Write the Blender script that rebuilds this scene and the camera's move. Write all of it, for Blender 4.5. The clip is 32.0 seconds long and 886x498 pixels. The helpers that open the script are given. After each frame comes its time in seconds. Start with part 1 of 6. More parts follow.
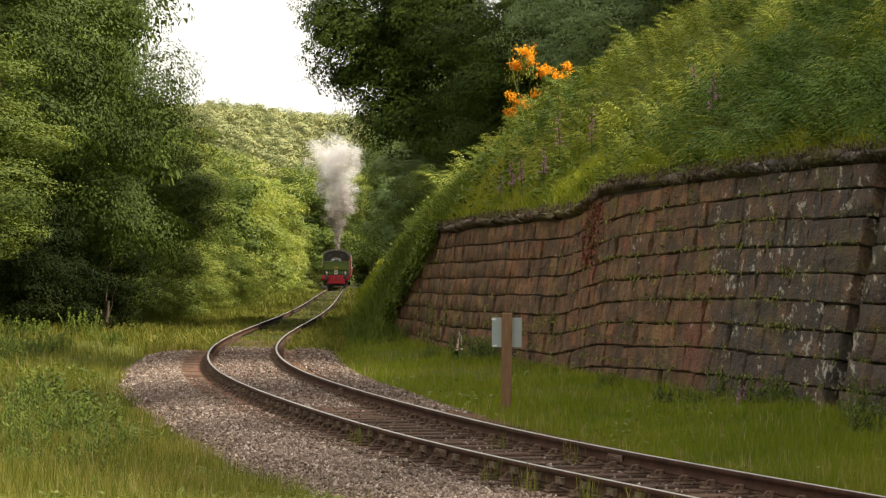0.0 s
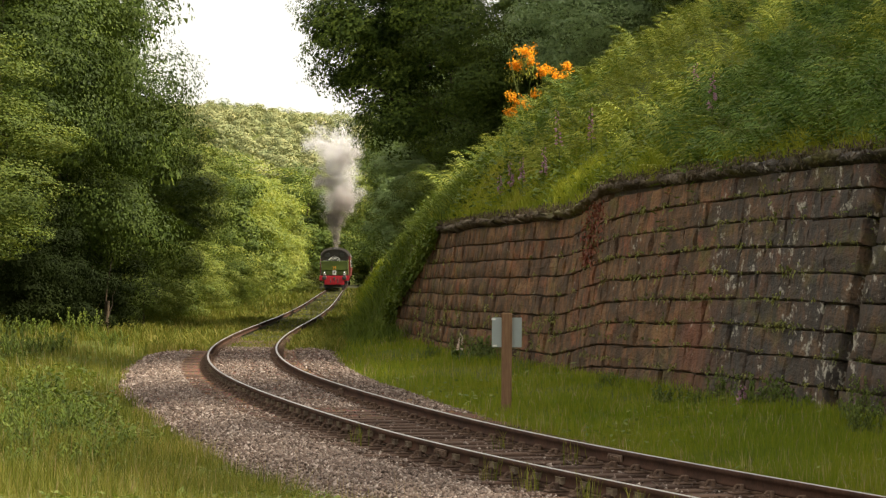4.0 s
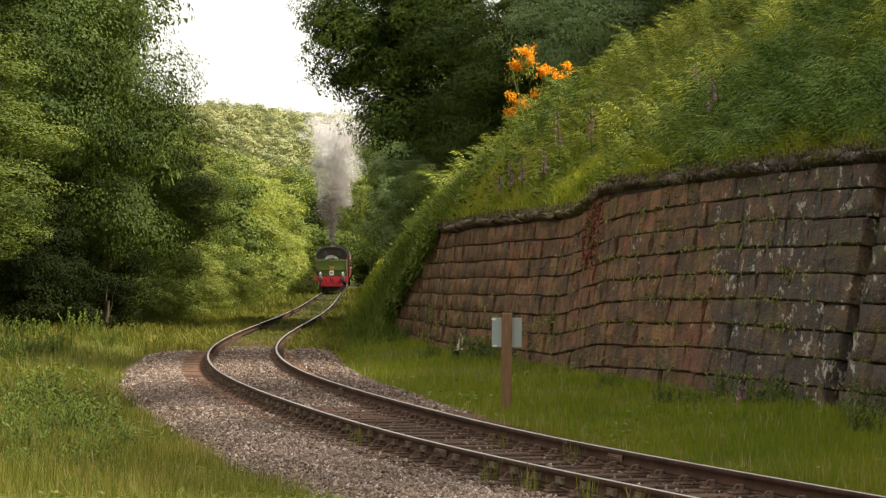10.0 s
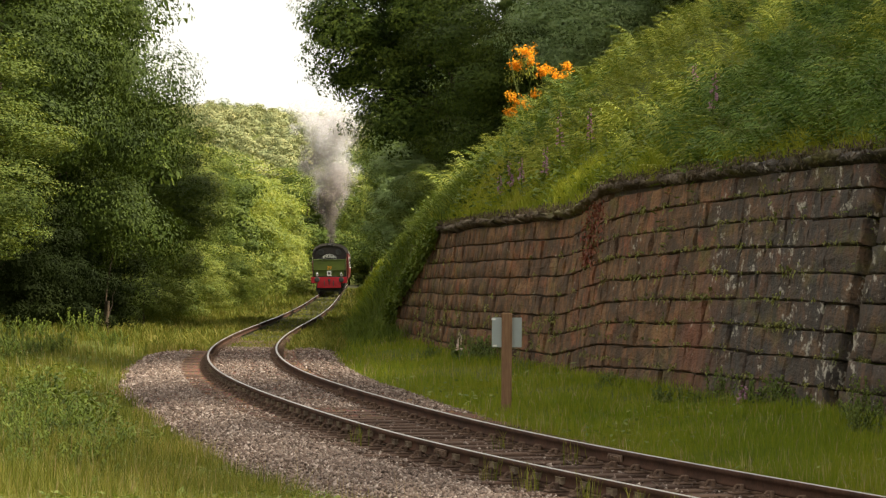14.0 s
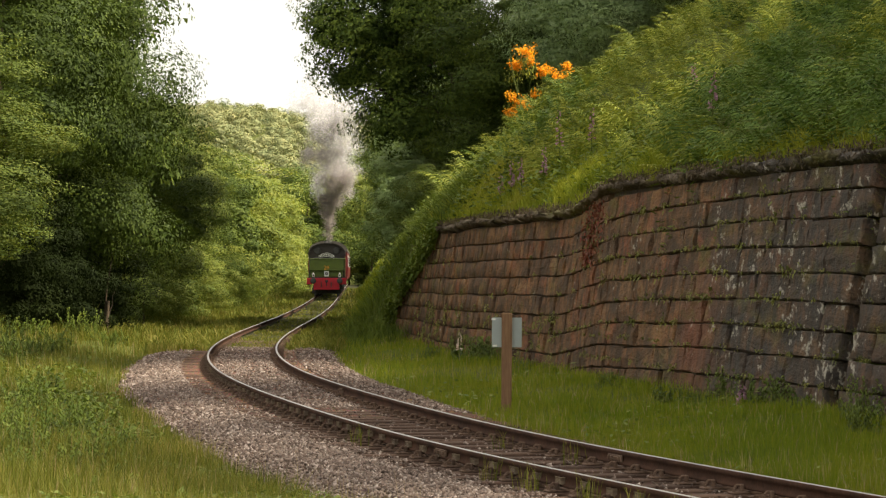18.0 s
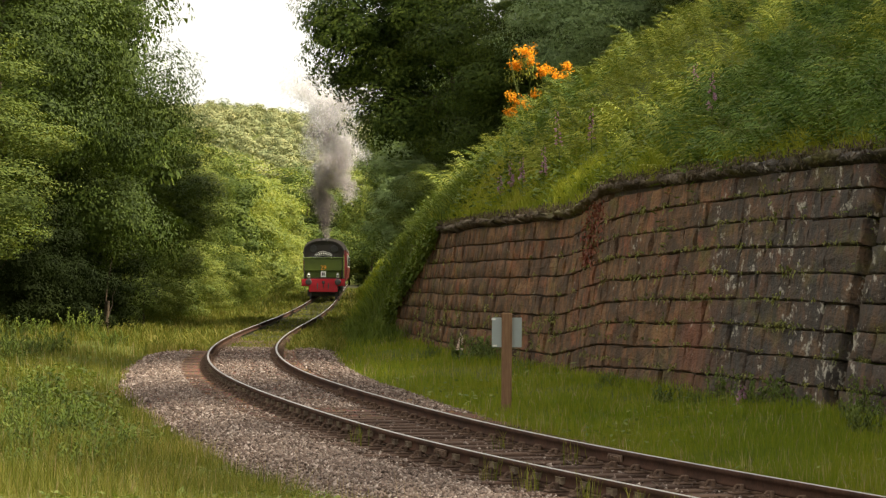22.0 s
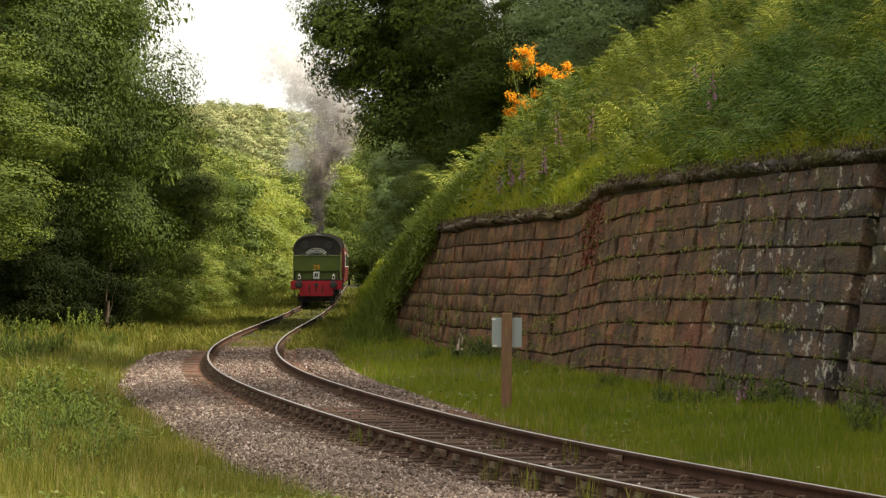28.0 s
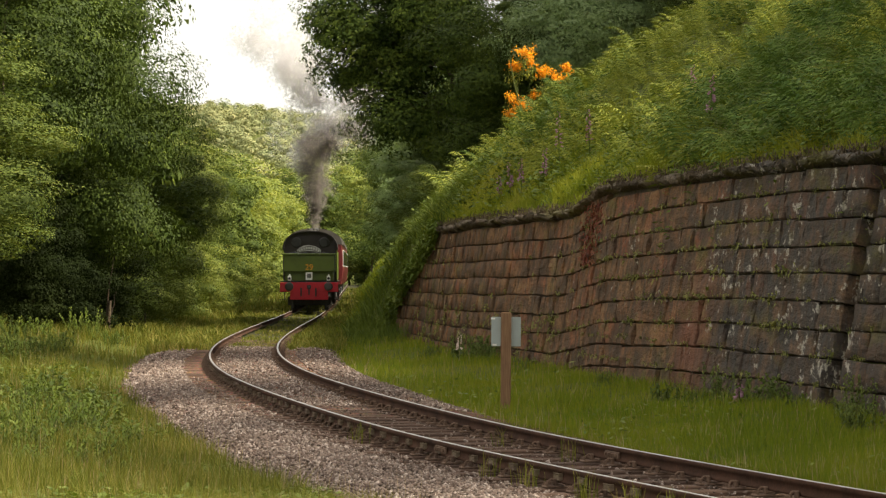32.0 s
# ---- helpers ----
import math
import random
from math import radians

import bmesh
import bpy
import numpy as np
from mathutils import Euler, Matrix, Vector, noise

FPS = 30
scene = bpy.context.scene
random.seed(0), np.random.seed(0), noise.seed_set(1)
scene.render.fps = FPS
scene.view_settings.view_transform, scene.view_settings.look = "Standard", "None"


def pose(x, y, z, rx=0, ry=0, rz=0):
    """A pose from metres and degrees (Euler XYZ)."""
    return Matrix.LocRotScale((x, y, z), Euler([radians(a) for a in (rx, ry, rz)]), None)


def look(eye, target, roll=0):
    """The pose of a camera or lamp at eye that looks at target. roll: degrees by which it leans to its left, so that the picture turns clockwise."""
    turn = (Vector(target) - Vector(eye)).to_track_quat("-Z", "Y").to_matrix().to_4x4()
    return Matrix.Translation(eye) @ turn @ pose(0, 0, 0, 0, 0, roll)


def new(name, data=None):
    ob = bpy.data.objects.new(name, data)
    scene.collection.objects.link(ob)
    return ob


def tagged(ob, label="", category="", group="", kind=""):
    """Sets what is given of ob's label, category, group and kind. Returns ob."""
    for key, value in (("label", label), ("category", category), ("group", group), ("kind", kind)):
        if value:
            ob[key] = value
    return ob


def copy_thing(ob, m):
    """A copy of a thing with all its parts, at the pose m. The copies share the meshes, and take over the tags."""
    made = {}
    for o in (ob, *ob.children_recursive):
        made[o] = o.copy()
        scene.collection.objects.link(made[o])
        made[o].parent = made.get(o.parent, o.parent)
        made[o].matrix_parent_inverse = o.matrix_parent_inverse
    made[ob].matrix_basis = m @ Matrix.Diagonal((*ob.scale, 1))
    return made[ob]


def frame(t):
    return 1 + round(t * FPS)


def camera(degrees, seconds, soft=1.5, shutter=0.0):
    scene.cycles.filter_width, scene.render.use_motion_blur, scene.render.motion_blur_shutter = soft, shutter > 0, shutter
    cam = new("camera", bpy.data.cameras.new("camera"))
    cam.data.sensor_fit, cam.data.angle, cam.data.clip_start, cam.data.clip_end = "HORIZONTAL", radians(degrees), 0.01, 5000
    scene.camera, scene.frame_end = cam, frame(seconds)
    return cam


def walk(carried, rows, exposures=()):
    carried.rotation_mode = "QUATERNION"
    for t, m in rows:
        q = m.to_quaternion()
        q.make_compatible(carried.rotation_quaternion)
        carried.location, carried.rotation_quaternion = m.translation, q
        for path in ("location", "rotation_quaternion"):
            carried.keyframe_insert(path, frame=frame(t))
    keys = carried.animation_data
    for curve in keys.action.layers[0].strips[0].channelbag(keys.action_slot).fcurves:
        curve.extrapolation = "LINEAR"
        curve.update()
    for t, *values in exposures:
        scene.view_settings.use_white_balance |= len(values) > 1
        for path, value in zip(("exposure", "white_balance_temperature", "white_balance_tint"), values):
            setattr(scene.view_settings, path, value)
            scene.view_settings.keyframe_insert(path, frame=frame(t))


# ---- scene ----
SECONDS = 32.0
EYE = 1.84                      # camera above the rail tops; rail tops are z = 0
cam = camera(15.66, SECONDS, soft=1.3)
STAND = pose(0, 0, EYE, 90.352, 0, 0)
walk(cam, [(0, STAND), (31.65, STAND), (32.0, pose(0, -0.55, EYE, 90.352, 0, 0))])

# ---- light ----
SUN_ELEVATION, SUN_AZIMUTH = 47.0, 96.0      # azimuth clockwise from +y
world = bpy.data.worlds.new("sky")
scene.world = world
world.use_nodes = True
wn, wl = world.node_tree.nodes, world.node_tree.links
wn.clear()
sky = wn.new("ShaderNodeTexSky")
sky.sky_type, sky.sun_disc = "NISHITA", False
sky.sun_elevation, sky.sun_rotation = radians(SUN_ELEVATION), radians(SUN_AZIMUTH)
sky.air_density, sky.dust_density, sky.ozone_density = 1.0, 5.0, 1.0
cloud = wn.new("ShaderNodeMix")
cloud.data_type = "RGBA"
cloud.inputs[0].default_value = 0.8
cloud.inputs[7].default_value = (9.0, 8.7, 7.8, 1)
back = wn.new("ShaderNodeBackground")
back.inputs[1].default_value = 0.081
wout = wn.new("ShaderNodeOutputWorld")
wl.new(sky.outputs[0], cloud.inputs[6])
wl.new(cloud.outputs[2], back.inputs[0])
wl.new(back.outputs[0], wout.inputs[0])
sun_data = bpy.data.lights.new("sun", "SUN")
sun_data.energy, sun_data.angle, sun_data.color = 5.0, radians(11.0), (1.0, 0.92, 0.74)
sun = new("sun", sun_data)
se, sa = radians(SUN_ELEVATION), radians(SUN_AZIMUTH)
SUN_WAY = Vector((math.sin(sa) * math.cos(se), math.cos(sa) * math.cos(se), math.sin(se)))
sun.matrix_world = look(SUN_WAY * 100, (0, 0, 0))
scene.view_settings.exposure = 1.01

# ---- plan of the line: centre of the track, metres to the side for each metre ahead ----
YK = np.array([-40.0, 8, 26, 34, 44, 56, 70, 88, 115, 150, 200, 300, 420, 600])
XK = np.array([24.0, 8.0, 2.788, 0.717, -1.237, -3.036, -4.345, -5.087, -5.483, -6.09, -7.331, -9.953, -13.1, -18.5])


def _second():
    n, h = len(YK), np.diff(YK)
    a, b = np.eye(n), np.zeros(n)
    for i in range(1, n - 1):
        a[i, i - 1], a[i, i], a[i, i + 1] = h[i - 1], 2 * (h[i - 1] + h[i]), h[i]
        b[i] = 6 * ((XK[i + 1] - XK[i]) / h[i] - (XK[i] - XK[i - 1]) / h[i - 1])
    return np.linalg.solve(a, b)


MK = _second()


def centre_x(y):
    y = np.clip(np.asarray(y, float), YK[0], YK[-1])
    i = np.clip(np.searchsorted(YK, y) - 1, 0, len(YK) - 2)
    h, t = YK[i + 1] - YK[i], y - YK[i]
    return (XK[i] + t * ((XK[i + 1] - XK[i]) / h - h * (2 * MK[i] + MK[i + 1]) / 6)
            + t * t * MK[i] / 2 + t ** 3 * (MK[i + 1] - MK[i]) / (6 * h))


def slope(y):
    return (centre_x(np.asarray(y, float) + 0.25) - centre_x(np.asarray(y, float) - 0.25)) / 0.5


def place(n, y):
    """Plan position n metres to the right of the track's centre, at y along it."""
    n, y = np.asarray(n, float), np.asarray(y, float)
    m = slope(y)
    q = np.sqrt(1 + m * m)
    near = np.clip(n, -40, 40)
    return centre_x(y) + near / q + (n - near), y - near * m / q


def sstep(a, b, v):
    t = np.clip((np.asarray(v, float) - a) / (b - a), 0, 1)
    return t * t * (3 - 2 * t)


def wall_n(y):
    return 5.95 - 1.25 * sstep(58, 82, y) - 0.08 * np.clip(np.asarray(y, float) - 82, 0, 8)


def wall_top(y):
    return 3.2 - 0.38 * sstep(56, 61, y) - 0.1 * sstep(62, 86, y)


BATTER = 0.157                  # lean of the wall, metres for each metre up


def ground_z(n, y):
    n, y = np.asarray(n, float), np.asarray(y, float)
    left = np.interp(-n, [0, 1.3, 2.2, 3.2, 9, 14, 60, 300], [-0.27, -0.27, -0.30, -0.44, 0.15, 0.45, 5.0, 40.0])
    w = wall_n(y)
    foot = -0.30 + 0.24 * np.clip((n - 2.2) / np.maximum(w - 2.6, 0.5), 0, 1)
    up = wall_top(y) + 0.16 + 0.77 * np.clip(n - w - 0.5, 0, 16) + 0.25 * np.clip(n - w - 16.5, 0, 120)
    rise = np.clip((n - w) / 0.5, 0, 1)
    d = n - w - 0.5
    up = up + sstep(60, 84, y) * np.interp(d, [0, 0.9, 2.4, 3.7, 5.2, 6.5, 9.0], [0, 0.75, 0.85, 0.75, 0.5, 0.25, 0])
    a = foot + (up - foot) * rise
    b = np.interp(n, [2.2, 2.8, 4, 5, 6, 7.1, 8.2, 9.7, 11, 13, 18, 140], [-0.32, 0.25, 2.2, 3.3, 4.15, 4.95, 5.75, 6.75, 7.6, 9.0, 12.4, 43])
    k = np.where(n < w + 0.25, sstep(91.5, 95.5, y), sstep(82, 91, y))
    right = np.where(n < 2.2, -0.29, a * (1 - k) + b * k)
    z = np.where(n < 0, left, right)
    lumps = 0.05 * np.sin(n * 1.9 + 0.6 * y) + 0.06 * np.sin(0.47 * y - 0.8 * n) + 0.03 * np.sin(2.3 * y + n)
    lumps = lumps * np.clip((np.abs(n) - 2.4) / 1.5, 0, 1) * (1 - 0.9 * ((n > w - 0.8) & (n < w + 0.7) & (y < 93)))
    far = 42.5 * sstep(480, 900, y) * (0.95 + 0.05 * np.sin(n * 0.03 + 0.5) + 0.025 * np.sin(n * 0.13))
    return z + lumps + far


def spot(n, y):
    px, py = place(n, y)
    return np.stack([px, py, ground_z(n, y)], -1)


def beside(x, y):
    """n and y on the plan for a point given in metres x, y."""
    n, s = 0.0, y
    for _ in range(12):
        m = float(slope(s))
        q = math.sqrt(1 + m * m)
        n = (x - float(centre_x(s))) * q + 0.0
        n = max(-300.0, min(300.0, n))
        near = max(-40.0, min(40.0, n))
        s = y + near * m / q
        n = near if abs(n) <= 40 else n
        n = (x - float(centre_x(s))) * q if abs(n) < 40 else n
    return n, s


def ground_at(x, y):
    n, s = beside(x, y)
    return float(ground_z(n, s))


# ---- mesh helpers ----
def part(name, bm, material, parent=None, label=""):
    me = bpy.data.meshes.new(name)
    bm.to_mesh(me)
    bm.free()
    me.materials.append(material)
    ob = new(name, me)
    ob.parent = parent
    if label:
        ob["label"] = label
    return ob


def sheet(name, verts, faces, material, parent=None, smooth=False):
    """A mesh object from arrays: verts (n, 3) and faces (m, 3 or 4)."""
    me = bpy.data.meshes.new(name)
    verts, faces = np.asarray(verts, np.float32), np.asarray(faces, np.int32)
    k = faces.shape[1]
    me.vertices.add(len(verts))
    me.vertices.foreach_set("co", verts.ravel())
    me.loops.add(faces.size)
    me.loops.foreach_set("vertex_index", faces.ravel())
    me.polygons.add(len(faces))
    me.polygons.foreach_set("loop_start", np.arange(0, faces.size, k, dtype=np.int32))
    if smooth:
        me.polygons.foreach_set("use_smooth", np.ones(len(faces), bool))
    me.update(calc_edges=True)
    me.materials.append(material)
    ob = new(name, me)
    ob.parent = parent
    return ob


def empty(name, label="", category="", group="", kind=""):
    return tagged(new(name), label, category, group, kind)


def block(bm, x0, x1, y0, y1, z0, z1, bevel=0.0, segments=1, m=None):
    r = bmesh.ops.create_cube(bm, size=1.0)
    vs = r["verts"]
    for v in vs:
        v.co = Vector((x0 + (v.co.x + 0.5) * (x1 - x0), y0 + (v.co.y + 0.5) * (y1 - y0), z0 + (v.co.z + 0.5) * (z1 - z0)))
    if bevel:
        es = list({e for v in vs for e in v.link_edges})
        r = bmesh.ops.bevel(bm, geom=es, offset=bevel, segments=segments, affect="EDGES", profile=0.5)
        vs = list({v for f in r["faces"] for v in f.verts} | {v for v in vs if v.is_valid})
    if m is not None:
        bmesh.ops.transform(bm, matrix=m, verts=vs)
    return vs


def rod(bm, a, b, r0, r1=None, sides=10, caps=True):
    a, b = Vector(a), Vector(b)
    d = b - a
    r1 = r0 if r1 is None else r1
    m = Matrix.Translation((a + b) / 2) @ d.to_track_quat("Z", "Y").to_matrix().to_4x4()
    return bmesh.ops.create_cone(bm, cap_ends=caps, segments=sides, radius1=r0, radius2=r1, depth=d.length, matrix=m)["verts"]


def lathe(bm, profile, m=None, sides=16):
    """Turns (radius, height) points about z."""
    rings = []
    for r, z in profile:
        ring = [bm.verts.new((r * math.cos(2 * math.pi * i / sides), r * math.sin(2 * math.pi * i / sides), z)) for i in range(sides)]
        rings.append(ring)
    for p, q in zip(rings, rings[1:]):
        for i in range(sides):
            f = bm.faces.new((p[i], p[(i + 1) % sides], q[(i + 1) % sides], q[i]))
            f.smooth = True
    bm.faces.new(rings[0][::-1])
    bm.faces.new(rings[-1])
    if m is not None:
        bmesh.ops.transform(bm, matrix=m, verts=[v for r in rings for v in r])


def outline(bm, points, y0, y1, m=None):
    """A flat outline of (x, z) points, drawn out from y0 to y1."""
    a = [bm.verts.new((x, y0, z)) for x, z in points]
    b = [bm.verts.new((x, y1, z)) for x, z in points]
    n = len(points)
    bm.faces.new(a)
    bm.faces.new(b[::-1])
    for i in range(n):
        bm.faces.new((a[i], b[i], b[(i + 1) % n], a[(i + 1) % n]))
    bmesh.ops.recalc_face_normals(bm, faces=bm.faces[:])
    if m is not None:
        bmesh.ops.transform(bm, matrix=m, verts=a + b)


rng = np.random.default_rng(7)


# ---- materials ----
def ramp(nt, fac, stops):
    node = nt.nodes.new("ShaderNodeValToRGB")
    cr = node.color_ramp
    while len(cr.elements) < len(stops):
        cr.elements.new(0.5)
    for e, (at, c) in zip(cr.elements, stops):
        e.position, e.color = at, (*c, 1) if len(c) == 3 else c
    nt.links.new(fac, node.inputs[0])
    return node.outputs[0]


def noise_tex(nt, vec, scale, detail=4, rough=0.6):
    node = nt.nodes.new("ShaderNodeTexNoise")
    node.inputs["Scale"].default_value, node.inputs["Detail"].default_value = scale, detail
    node.inputs["Roughness"].default_value = rough
    nt.links.new(vec, node.inputs["Vector"])
    return node.outputs["Fac"]


def calc(nt, op, a, b=None):
    node = nt.nodes.new("ShaderNodeMath")
    node.operation = op
    for i, v in enumerate((a, b)):
        if v is None:
            continue
        if isinstance(v, (int, float)):
            node.inputs[i].default_value = v
        else:
            nt.links.new(v, node.inputs[i])
    return node.outputs[0]


def blend(nt, fac, a, b, mode="MIX"):
    node = nt.nodes.new("ShaderNodeMix")
    node.data_type, node.blend_type = "RGBA", mode
    for i, v in ((0, fac), (6, a), (7, b)):
        if isinstance(v, (int, float)):
            node.inputs[i].default_value = v
        elif isinstance(v, tuple):
            node.inputs[i].default_value = (*v, 1)
        else:
            nt.links.new(v, node.inputs[i])
    return node.outputs[2]


def scaled(nt, vec, s):
    node = nt.nodes.new("ShaderNodeMapping")
    node.inputs["Scale"].default_value = s
    nt.links.new(vec, node.inputs["Vector"])
    return node.outputs[0]


def base(name):
    m = bpy.data.materials.new(name)
    m.use_nodes = True
    nt = m.node_tree
    return m, nt, nt.nodes["Principled BSDF"]


def put_in(nt, value, socket):
    if isinstance(value, (int, float)):
        socket.default_value = value
    elif isinstance(value, tuple):
        socket.default_value = (*value, 1)
    else:
        nt.links.new(value, socket)


def bump(nt, bsdf, height, strength=0.4, distance=0.02):
    b = nt.nodes.new("ShaderNodeBump")
    b.inputs["Strength"].default_value, b.inputs["Distance"].default_value = strength, distance
    nt.links.new(height, b.inputs["Height"])
    nt.links.new(b.outputs[0], bsdf.inputs["Normal"])


def position(nt):
    return nt.nodes.new("ShaderNodeNewGeometry").outputs["Position"]


def object_co(nt):
    return nt.nodes.new("ShaderNodeTexCoord").outputs["Object"]


def luck(nt):
    """A random value for each object and for each loose piece."""
    a = nt.nodes.new("ShaderNodeObjectInfo").outputs["Random"]
    b = nt.nodes.new("ShaderNodeNewGeometry").outputs["Random Per Island"]
    return calc(nt, "FRACT", calc(nt, "ADD", a, b))


def painted(name, colour, rough=0.45, metal=0.0, dirt=0.35, dirt_colour=(0.05, 0.045, 0.04), scale=3.0):
    m, nt, b = base(name)
    co = object_co(nt)
    n1, n2 = noise_tex(nt, co, scale, 5), noise_tex(nt, co, scale * 9, 3)
    f = ramp(nt, n1, [(0.42, (0, 0, 0)), (0.75, (dirt, dirt, dirt))])
    put_in(nt, blend(nt, f, colour, dirt_colour), b.inputs["Base Color"])
    put_in(nt, calc(nt, "ADD", calc(nt, "MULTIPLY", n2, 0.25), rough - 0.1), b.inputs["Roughness"])
    b.inputs["Metallic"].default_value = metal
    bump(nt, b, n2, 0.15, 0.004)
    return m


def leafy(name, colours, gloss=0.35, light=0.35, patch=0.35):
    """Leaves: colour varies leaf by leaf and in drifts; light passes through them."""
    m, nt, b = base(name)
    n1 = noise_tex(nt, position(nt), patch, 3)
    mix = calc(nt, "ADD", calc(nt, "MULTIPLY", luck(nt), 0.25), calc(nt, "MULTIPLY", n1, 0.75))
    c = ramp(nt, mix, [(0.25 + 0.5 * i / (len(colours) - 1), k) for i, k in enumerate(colours)])
    put_in(nt, c, b.inputs["Base Color"])
    b.inputs["Roughness"].default_value = 0.6
    b.inputs["Specular IOR Level"].default_value = gloss * 0.5
    tr = nt.nodes.new("ShaderNodeBsdfTranslucent")
    put_in(nt, blend(nt, 1.0, c, (1.0, 1.0, 0.45), "MULTIPLY"), tr.inputs["Color"])
    ms = nt.nodes.new("ShaderNodeMixShader")
    ms.inputs[0].default_value = light
    nt.links.new(b.outputs[0], ms.inputs[1])
    nt.links.new(tr.outputs[0], ms.inputs[2])
    nt.links.new(ms.outputs[0], nt.nodes["Material Output"].inputs[0])
    return m


RUST_SPOT = (3.15, 48.6, 0.95)         # reddest patch of the wall
SOOT_SPOT = (4.9, 43.5, 0.9)           # darkest, most lichened patch


def stone_material(name, colours, lichen=0.7, moss=0.5, stain=True):
    m, nt, b = base(name)
    p = scaled(nt, position(nt), (1.0, 0.4, 1.2))
    r = luck(nt)
    big, mid, fine = noise_tex(nt, p, 0.35, 3), noise_tex(nt, p, 2.5, 5), noise_tex(nt, p, 22, 4)
    streaky = noise_tex(nt, scaled(nt, p, (1.0, 1.0, 0.22)), 7.0, 5, 0.65)
    patchy = calc(nt, "ADD", calc(nt, "MULTIPLY", big, 0.5), calc(nt, "MULTIPLY", noise_tex(nt, p, 1.3, 6, 0.7), 0.5))
    mix = calc(nt, "ADD", calc(nt, "MULTIPLY", r, 0.55), calc(nt, "SUBTRACT", calc(nt, "MULTIPLY", patchy, 1.1), 0.32))
    c = ramp(nt, mix, [(0.12 + 0.76 * i / (len(colours) - 1), k) for i, k in enumerate(colours)])
    c = blend(nt, ramp(nt, mid, [(0.36, (0.7, 0.7, 0.7)), (0.58, (0, 0, 0))]), c, (0.05, 0.036, 0.027))
    c = blend(nt, ramp(nt, streaky, [(0.40, (0.78, 0.78, 0.78)), (0.56, (0, 0, 0))]), c, (0.06, 0.04, 0.029))
    c = blend(nt, ramp(nt, streaky, [(0.56, (0, 0, 0)), (0.74, (0.45, 0.45, 0.45))]), c, (0.25, 0.15, 0.085))
    c = blend(nt, calc(nt, "MULTIPLY", ramp(nt, fine, [(0.35, (0, 0, 0)), (0.65, (1, 1, 1))]), 0.45), c, (0.05, 0.034, 0.024))
    damp = None
    if stain:
        red = nt.nodes.new("ShaderNodeVectorMath")
        red.operation = "DISTANCE"
        nt.links.new(position(nt), red.inputs[0])
        red.inputs[1].default_value = RUST_SPOT
        near = calc(nt, "ADD", red.outputs["Value"], calc(nt, "MULTIPLY", mid, 1.6))
        c = blend(nt, ramp(nt, calc(nt, "DIVIDE", near, 2.6), [(0.45, (0.85, 0.85, 0.85)), (0.95, (0, 0, 0))]), c, (0.25, 0.085, 0.042))
        wet = nt.nodes.new("ShaderNodeVectorMath")
        wet.operation = "DISTANCE"
        nt.links.new(position(nt), wet.inputs[0])
        wet.inputs[1].default_value = SOOT_SPOT
        damp = ramp(nt, calc(nt, "DIVIDE", calc(nt, "ADD", wet.outputs["Value"], calc(nt, "MULTIPLY", mid, 3.0)), 9.5), [(0.45, (1, 1, 1)), (1.0, (0, 0, 0))])
        c = blend(nt, calc(nt, "MULTIPLY", damp, ramp(nt, streaky, [(0.35, (0.9, 0.9, 0.9)), (0.6, (0.5, 0.5, 0.5))])), c, (0.05, 0.045, 0.042))
    if lichen:
        w = noise_tex(nt, scaled(nt, p, (2.6, 2.6, 1.35)), 2.6, 7, 0.74)
        w = calc(nt, "ADD", w, calc(nt, "MULTIPLY", calc(nt, "SUBTRACT", noise_tex(nt, p, 0.8, 3), 0.5), 0.3))
        if damp is not None:
            w = calc(nt, "ADD", w, calc(nt, "MULTIPLY", calc(nt, "SUBTRACT", damp, 0.3), 0.075))
        c = blend(nt, ramp(nt, w, [(0.632, (0, 0, 0)), (0.675, (lichen, lichen, lichen))]), c, (0.47, 0.43, 0.36))
    if moss:
        g = noise_tex(nt, p, 1.3, 6, 0.74)
        c = blend(nt, ramp(nt, g, [(0.53, (0, 0, 0)), (0.66, (moss, moss, moss))]), c, (0.11, 0.10, 0.02))
    put_in(nt, c, b.inputs["Base Color"])
    b.inputs["Roughness"].default_value = 0.9
    b.inputs["Specular IOR Level"].default_value = 0.2
    tool = noise_tex(nt, scaled(nt, p, (7, 7, 5)), 2.0, 4)
    rough = calc(nt, "ADD", calc(nt, "MULTIPLY", fine, 0.5), calc(nt, "ADD", tool, streaky))
    bump(nt, b, calc(nt, "ADD", calc(nt, "MULTIPLY", mid, 0.8), rough), 1.0, 0.05)
    return m


M_STONE = stone_material("sandstone", [(0.11, 0.058, 0.028), (0.215, 0.106, 0.048), (0.145, 0.078, 0.04), (0.24, 0.113, 0.05),
                                       (0.175, 0.092, 0.045), (0.295, 0.155, 0.07), (0.27, 0.093, 0.044), (0.22, 0.118, 0.054), (0.38, 0.255, 0.13)])
M_COPE = stone_material("coping stone", [(0.11, 0.08, 0.055), (0.23, 0.18, 0.13), (0.16, 0.12, 0.08), (0.34, 0.28, 0.21)], 0.7, 0.7)
M_CORE = stone_material("wall core", [(0.06, 0.045, 0.03), (0.10, 0.078, 0.05)], 0.0, 1.0, False)


